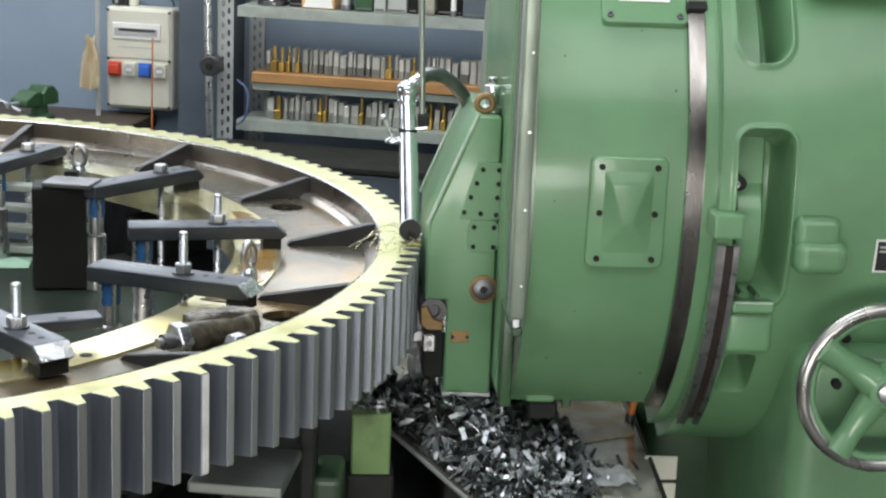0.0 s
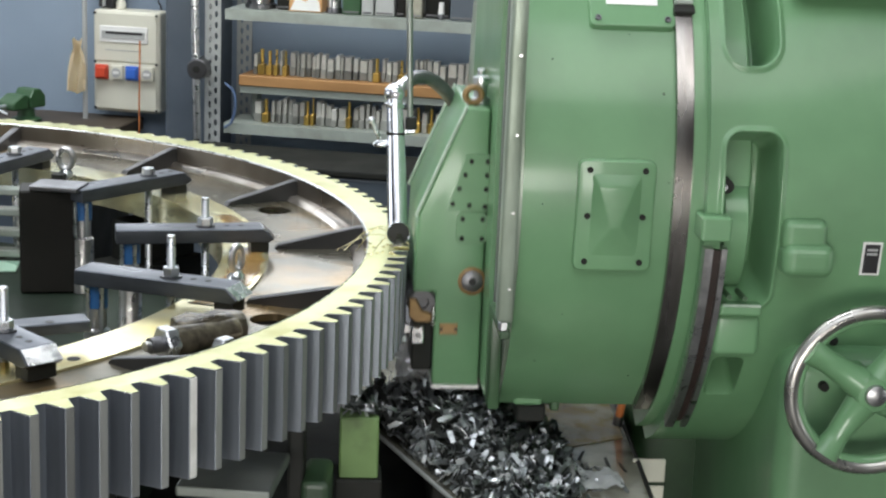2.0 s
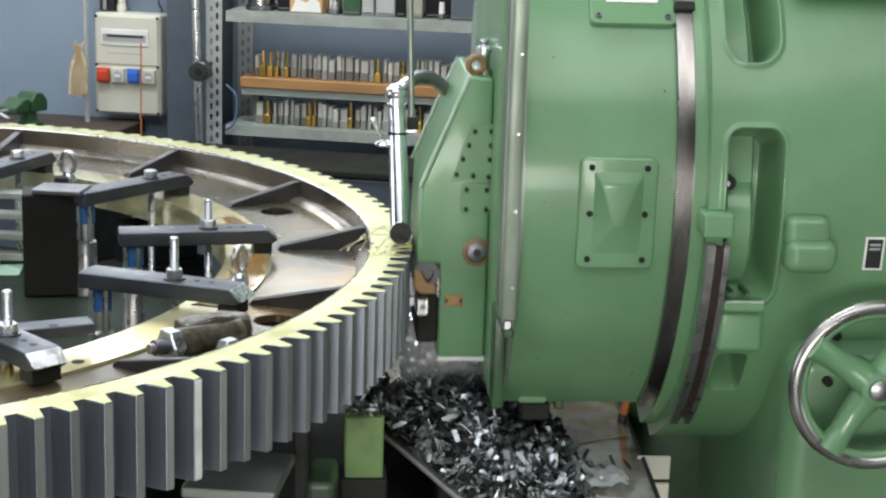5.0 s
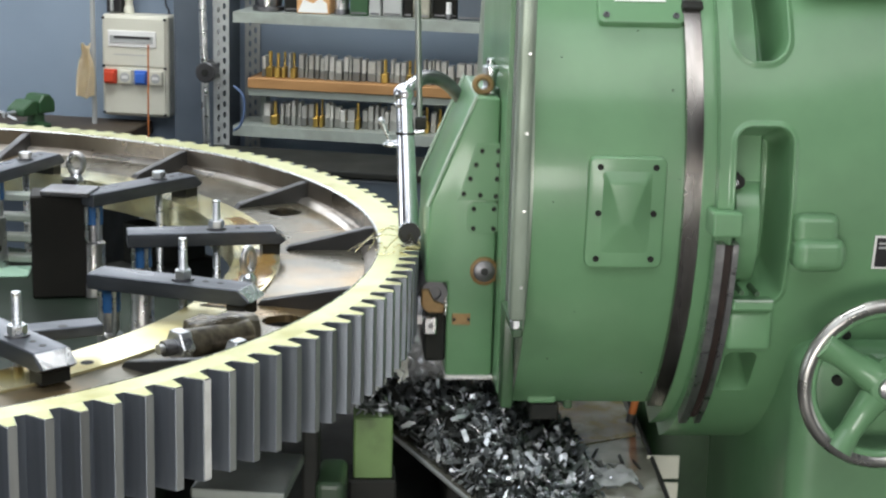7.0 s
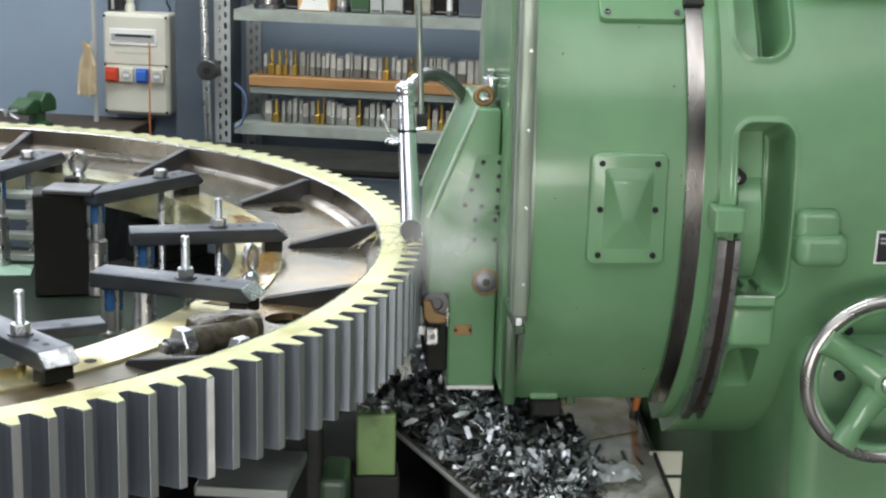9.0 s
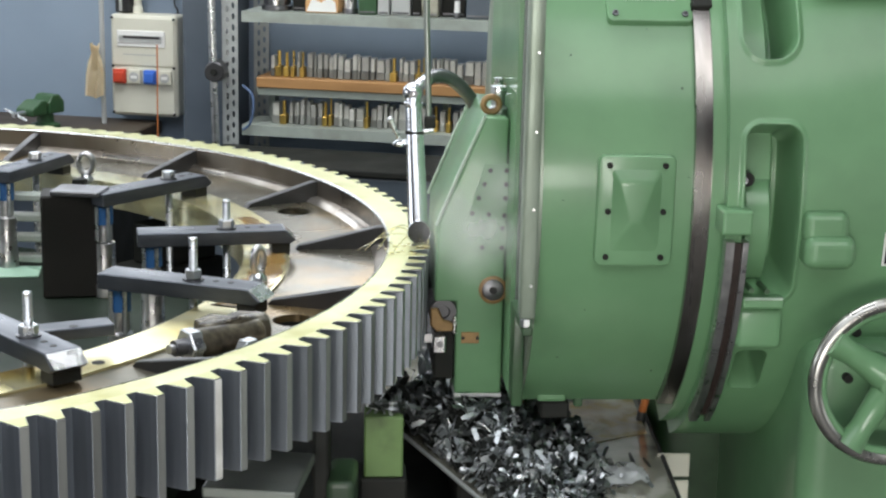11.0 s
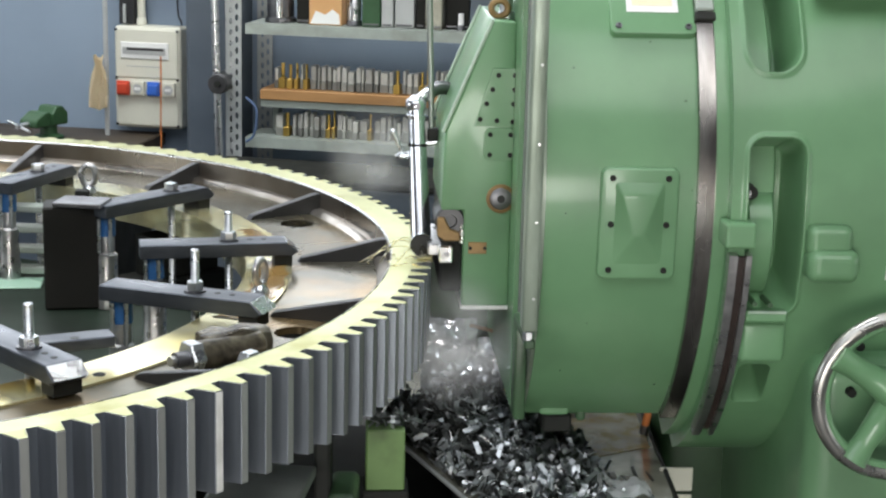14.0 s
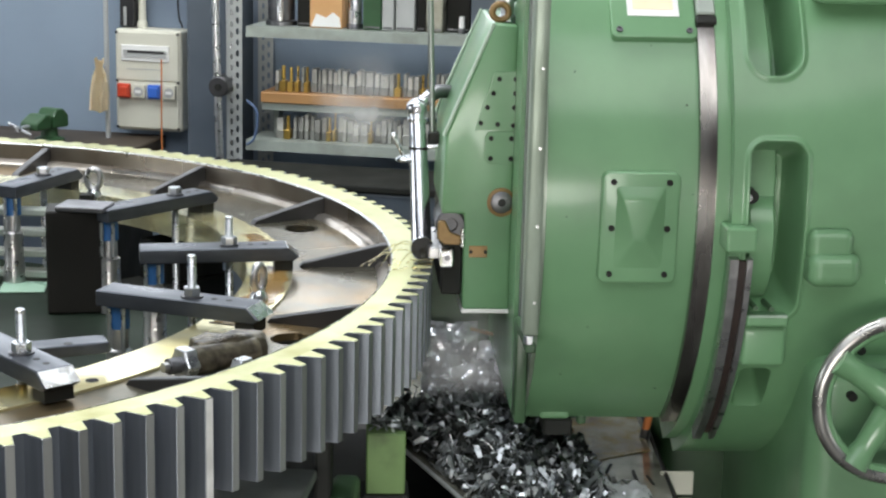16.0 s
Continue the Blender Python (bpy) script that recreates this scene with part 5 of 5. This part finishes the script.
def build_back():
    # shelving
    u = thing("shelving_unit", "grey slotted-steel shelving unit loaded with tooling", "shelf", WALL)
    for x, y in ((0.282, 2.30), (1.62, 2.30), (0.30, 2.60), (1.62, 2.60)):
        slots = [[(a + 0.006 * math.cos(t) * 0.9, b + 0.011 * math.sin(t)) for t in np.linspace(0, 2 * math.pi, 11)[:-1]] for b in np.arange(0.10, 1.9, 0.036) for a in (0.016, 0.036)]
        slots = [[(a, b + (0.012 if i % 2 else 0.0)) for a, b in sl] for i, sl in enumerate(slots)]
        o = part("upright", moved(plate([(0, 0), (0.052, 0), (0.052, 2.0), (0, 2.0)], slots, 0, 0.003), Matrix.Translation((x, y, 0)) @ Matrix.Rotation(radians(90), 4, "X")), SHELF_LIGHT, u)
        part("upright_side", box(x - 0.003, x, y, y + 0.045, 0, 2.0), SHELF_LIGHT, u)
    for z in (0.30, 0.725, 1.102):
        part("shelf_board", prism([(2.302, z - 0.034), (2.304, z), (2.50, z), (2.50, z - 0.003), (2.307, z - 0.003), (2.305, z - 0.034)], "x", 0.345, 1.62), SHELF, u)
    part("plank", box(0.385, 1.60, 2.335, 2.50, 0.848, 0.883, 0.003, 1), WOOD, u, "worn orange-brown timber plank")
    part("plank_rail", box(0.385, 1.60, 2.345, 2.49, 0.822, 0.847, 0.002, 1), SHELF, u)
    for x in (0.40, 1.0, 1.58):
        part("plank_leg", box(x, x + 0.02, 2.44, 2.49, 0.726, 0.822), SHELF, u)
    block_row(0.883, 0.425, 1.45, 2.36, 3, (0.44, 0.465, 0.50, 0.53, 0.84, 0.93, 0.945, 1.20), 0.066, 0.082, "cutters on the plank")
    block_row(0.725, 0.43, 1.45, 2.35, 5, (0.47, 0.60, 0.62, 0.75, 0.98, 1.02), 0.060, 0.086, "cutters on the lower shelf")
    build_stock()
    h = thing("cable_loop", "dull blue cable loop hanging at the shelf upright", "cable", WALL)
    part("cable", tube([(0.352, 2.29, 0.86), (0.385, 2.285, 0.83), (0.39, 2.285, 0.78), (0.375, 2.29, 0.73), (0.35, 2.295, 0.71)], 0.0042, 10), CABLE, h, smooth=60)
    # distribution board
    p = thing("distribution_board", "ivory plastic electrical board with red and blue sockets on the wall", "electrical panel", WALL @ pose(0.025, 0, 0.004))
    part("case", box(-0.232, 0.012, 2.545, 2.638, 0.690, 1.046, 0.012, 3), PLASTIC, p)
    part("upper_cover", box(-0.222, 0.002, 2.539, 2.546, 0.868, 1.036, 0.003, 2), PLASTIC, p)
    part("lower_cover", box(-0.222, 0.002, 2.539, 2.546, 0.700, 0.862, 0.003, 2), PLASTIC, p)
    wdw = part("breaker_window", box(-0.205, -0.030, 2.534, 2.540, 0.935, 0.992, 0.002, 1), WHITE, p)
    part("breaker_slot", box(-0.196, -0.040, 2.531, 2.535, 0.950, 0.975), PLASTIC_GREY, wdw)
    part("breaker_bar", box(-0.180, -0.048, 2.529, 2.532, 0.965, 0.973), BLACK, wdw)
    part("text_bar", box(-0.185, -0.06, 2.5375, 2.5395, 0.906, 0.909), PLASTIC_GREY, p)
    for k, mat in enumerate((RED, WHITE, BLUE_P, WHITE)):
        x = -0.219 + 0.056 * k
        o = part("socket", box(x, x + 0.046, 2.522, 2.540, 0.806, 0.856, 0.004, 2), mat if k % 2 == 0 else PLASTIC, p, ("red socket flap", "round earthed socket", "blue socket flap", "round earthed socket")[k])
        if k % 2:
            part("socket_well", rod((x + 0.023, 2.523, 0.831), (x + 0.023, 2.5195, 0.831), 0.017, 20), PLASTIC_GREY, o, smooth=40)
            part("socket_pins", box(x + 0.012, x + 0.034, 2.5175, 2.52, 0.826, 0.836), WHITE, o)
        else:
            part("flap", box(x + 0.004, x + 0.042, 2.512, 2.523, 0.812, 0.848, 0.004, 2), mat, o)
    for x in (-0.222, 0.002):
        for z in (0.702, 0.865, 1.034):
            part("cover_screw", rod((x, 2.5385, z), (x, 2.535, z), 0.005, 10), DARK, p)
    c = thing("conduit", "pale grey cable conduit running up from the electrical board", "conduit", WALL @ pose(0.025, 0, 0.004))
    part("tube", rod((-0.150, 2.60, 1.046), (-0.150, 2.60, 3.0), 0.014, 16), PLASTIC, c, smooth=40)
    part("gland", lathe([(0, 0), (0.018, 0), (0.018, 0.02), (0.014, 0.026), (0, 0.026)], 16, Matrix.Translation((-0.150, 2.60, 1.046))), PLASTIC, c, smooth=40)
    b = thing("junction_box", "black switch box above the electrical board", "switch", WALL @ pose(0.025, 0, 0.004))
    part("box", box(-0.222, -0.168, 2.57, 2.638, 1.05, 1.20, 0.004, 2), BLACK, b)
    part("clip", box(-0.205, -0.195, 2.562, 2.57, 1.055, 1.12, 0.001, 1), PLASTIC_GREY, b)
    v = thing("wall_pipe", "pale grey upright pipe on the wall", "pipe", WALL)
    part("pipe", rod((-0.220, 2.50, 0.55), (-0.220, 2.50, 2.6), 0.0085, 14), PLASTIC_GREY, v, smooth=40)
    part("pipe_foot", rod((-0.220, 2.50, 0.0), (-0.220, 2.50, 0.55), 0.011, 14), PLASTIC_GREY, v, smooth=40)
    k = thing("hanging_rag", "cream cotton rag hanging from a wall pipe", "rag", WALL)
    bm = bmesh.new()
    rows = []
    for i in range(13):
        f = i / 12
        wd = 0.040 + 0.030 * min(1, f * 1.6) - 0.008 * max(0, f - 0.8) - 0.018 * math.exp(-((f - 0.18) / 0.1) ** 2)
        rows.append([bm.verts.new((-0.234 - 0.012 * f + wd * (g / 8 - 0.5), 2.470 + 0.012 * math.sin(g * 1.5 + 2 * f), 0.950 - 0.185 * f + 0.006 * math.sin(g))) for g in range(9)])
    for p0, q0 in zip(rows, rows[1:]):
        for g in range(8):
            bm.faces.new((p0[g], p0[g + 1], q0[g + 1], q0[g]))
    bmesh.ops.solidify(bm, geom=bm.faces[:], thickness=0.004)
    part("cloth", bm, CLOTH, k, smooth=60)
    e = thing("extension_cord", "thin orange cord hanging down before the electrical board", "cable", WALL @ pose(0.035, 0, 0))
    part("cord", tube([(-0.055, 2.50, 0.955), (-0.054, 2.495, 0.85), (-0.056, 2.495, 0.70), (-0.055, 2.50, 0.50)], 0.003, 8), ORANGE_CORD, e, smooth=60)
    w = thing("loose_cable", "thin black cable along the wall", "cable", WALL)
    part("wire", tube([(-0.01, 2.62, 1.5), (0.0, 2.62, 1.12), (0.012, 2.625, 1.06), (0.022, 2.63, 0.95), (0.022, 2.63, 0.74)], 0.003, 8), BLACK, w, smooth=60)
    # rods leaning by the upright
    for x0, x1, y in ((0.236, 0.262, 2.27), (0.268, 0.285, 2.33)):
        g = thing("leaning_rod", "bright steel tie rod leaning by the shelf upright", "rod", WALL, "rods by the shelf")
        part("rod", rod((x0, y, 1.75), (x1 + 0.02, y, 0.0), 0.0125, 16), ZINC, g, smooth=40)
    d = thing("rod_coupling", "dark round coupling clamped on the leaning rods", "coupling", WALL)
    part("disc", rod((0.268, 2.245, 0.905), (0.268, 2.34, 0.905), 0.034, 28, chamfer=0.004), RIB, d, smooth=40)
    part("bolt", hexagon((0.268, 2.245, 0.905), (0, -1, 0), 0.012, 0.008), DARK, d)
    # Added block that stands in for a darker strip of the wall.
    f = thing("dark_wall_strip", "tall narrow dark block standing in for a darker strip of wall", "cabinet", WALL)
    part("case", box(0.10, 0.27, 2.42, 2.635, 0.0, 2.0, 0.006), SLATE, f)
    part("door", box(0.11, 0.26, 2.412, 2.420, 0.02, 1.98, 0.003, 1), SLATE, f)
    # bench and vice
    t = thing("work_bench", "dark oil-stained work bench along the wall", "bench", WALL)
    part("bench_top", box(-2.6, -0.05, 2.05, 2.62, 0.625, 0.670, 0.004, 1), BENCH, t)
    for x in (-2.5, -0.15):
        part("leg", box(x, x + 0.06, 2.1, 2.58, 0.0, 0.625), DARK, t)
    v = thing("bench_vice", "dark green bench vice on the work bench", "vice", WALL @ pose(-0.378, 2.36, 0.67, 0, 0, 70))
    part("base", lathe([(0, 0), (0.05, 0), (0.05, 0.012), (0.03, 0.02), (0.028, 0.05), (0, 0.05)], 24), PLANT, v, smooth=40)
    part("fixed_jaw", prism([(-0.02, 0.05), (0.055, 0.05), (0.055, 0.09), (0.03, 0.115), (0.0, 0.115), (-0.02, 0.09)], "y", -0.04, 0.04, 0.006, 2), PLANT, v)
    part("moving_jaw", prism([(-0.10, 0.05), (-0.03, 0.05), (-0.03, 0.10), (-0.055, 0.10), (-0.10, 0.075)], "y", -0.04, 0.04, 0.006, 2), PLANT, v)
    part("spindle", rod((-0.15, 0, 0.06), (-0.02, 0, 0.06), 0.010, 14), ZINC, v, smooth=40)
    part("spindle_handle", rod((-0.14, -0.05, 0.045), (-0.14, 0.05, 0.075), 0.005, 10), ZINC, v, smooth=40)
    # low block added for the dark area below the shelves
    m = thing("low_dark_block", "low slate-grey block standing in for a dark area below the shelves", "chest", WALL)
    part("case", box(0.30, 1.60, 1.95, 2.26, 0.0, 0.640, 0.008), SLATE, m)
    part("lid", box(0.29, 1.61, 1.94, 2.27, 0.642, 0.664, 0.005), DARK, m)
    part("lid_edge", box(0.60, 1.60, 1.936, 1.940, 0.560, 0.566), STEEL_DARK, m)
    q = thing("oil_sheet", "pale green sheet lying on the rotary table", "sheet")
    part("sheet", moved(box(-0.11, 0.0, -0.06, 0.04, 0.6005, 0.606, 0.002, 1), Matrix.Translation((0.432, 0.69, 0)) @ Matrix.Rotation(radians(8), 4, "Z")), SHELF_GREEN, q)
    turning.append((q, Matrix.Identity(4)))
    # slatted rack seen through the bore
    r = thing("slatted_rack", "pale slatted rack seen through the gear's bore", "rack")
    for k in range(4):
        part("slat", box(0.10, 0.56, 0.72, 0.76, 0.615 + 0.052 * k, 0.633 + 0.052 * k, 0.003, 1), SHELF, r)
    for x in (0.12, 0.50):
        part("rack_post", box(x, x + 0.03, 0.76, 0.79, 0.602, 0.82), DARK, r)
    turning.append((r, Matrix.Identity(4)))


def motions():
    # a crank stroke with a quick lift and a slow cut, which stops at its top
    period, stop = 1.834, 13.57

    def lift(t):
        w = 2 * math.pi * min(t, stop) / period
        return max(0.0, 0.1033 + 0.0384 * math.sin(w) - 0.0975 * math.cos(w) - 0.0138 * math.sin(2 * w) - 0.0076 * math.cos(2 * w)
                   - 0.0028 * math.sin(3 * w) + 0.0012 * math.cos(3 * w))

    rows = [(t, AXIS @ pose(0.001 + 0.017 * lift(t), 0, lift(t))) for t in [*np.arange(0, stop, 1 / 15).tolist(), stop, 16.0]]
    walk(ram_thing[0], rows)
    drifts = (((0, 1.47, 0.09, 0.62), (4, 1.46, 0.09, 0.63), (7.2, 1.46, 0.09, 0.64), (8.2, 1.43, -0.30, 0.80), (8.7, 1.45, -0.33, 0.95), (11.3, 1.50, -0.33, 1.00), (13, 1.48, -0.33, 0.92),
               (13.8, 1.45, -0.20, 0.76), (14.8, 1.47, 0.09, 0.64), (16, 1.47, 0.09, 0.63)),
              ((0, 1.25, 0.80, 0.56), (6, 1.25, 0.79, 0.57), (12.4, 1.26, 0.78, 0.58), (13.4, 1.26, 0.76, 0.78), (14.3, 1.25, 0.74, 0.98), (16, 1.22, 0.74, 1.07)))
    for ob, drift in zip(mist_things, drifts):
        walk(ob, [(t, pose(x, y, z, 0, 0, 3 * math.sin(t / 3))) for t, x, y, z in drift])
    for ob, base in turning:
        walk(ob, [(t, pose(0, 0, 0, 0, 0, a) @ base) for t, a in ((0, 0), (13.9, 0), (14.3, -0.03), (14.6, -0.12), (15.0, -0.30), (15.5, -0.58), (16.0, -0.88))])


build_room()
build_gear()
build_clamps()
build_table()
build_base()
build_shaper()
build_slide()
build_nozzle()
build_swarf()
build_back()
build_mist()
motions()
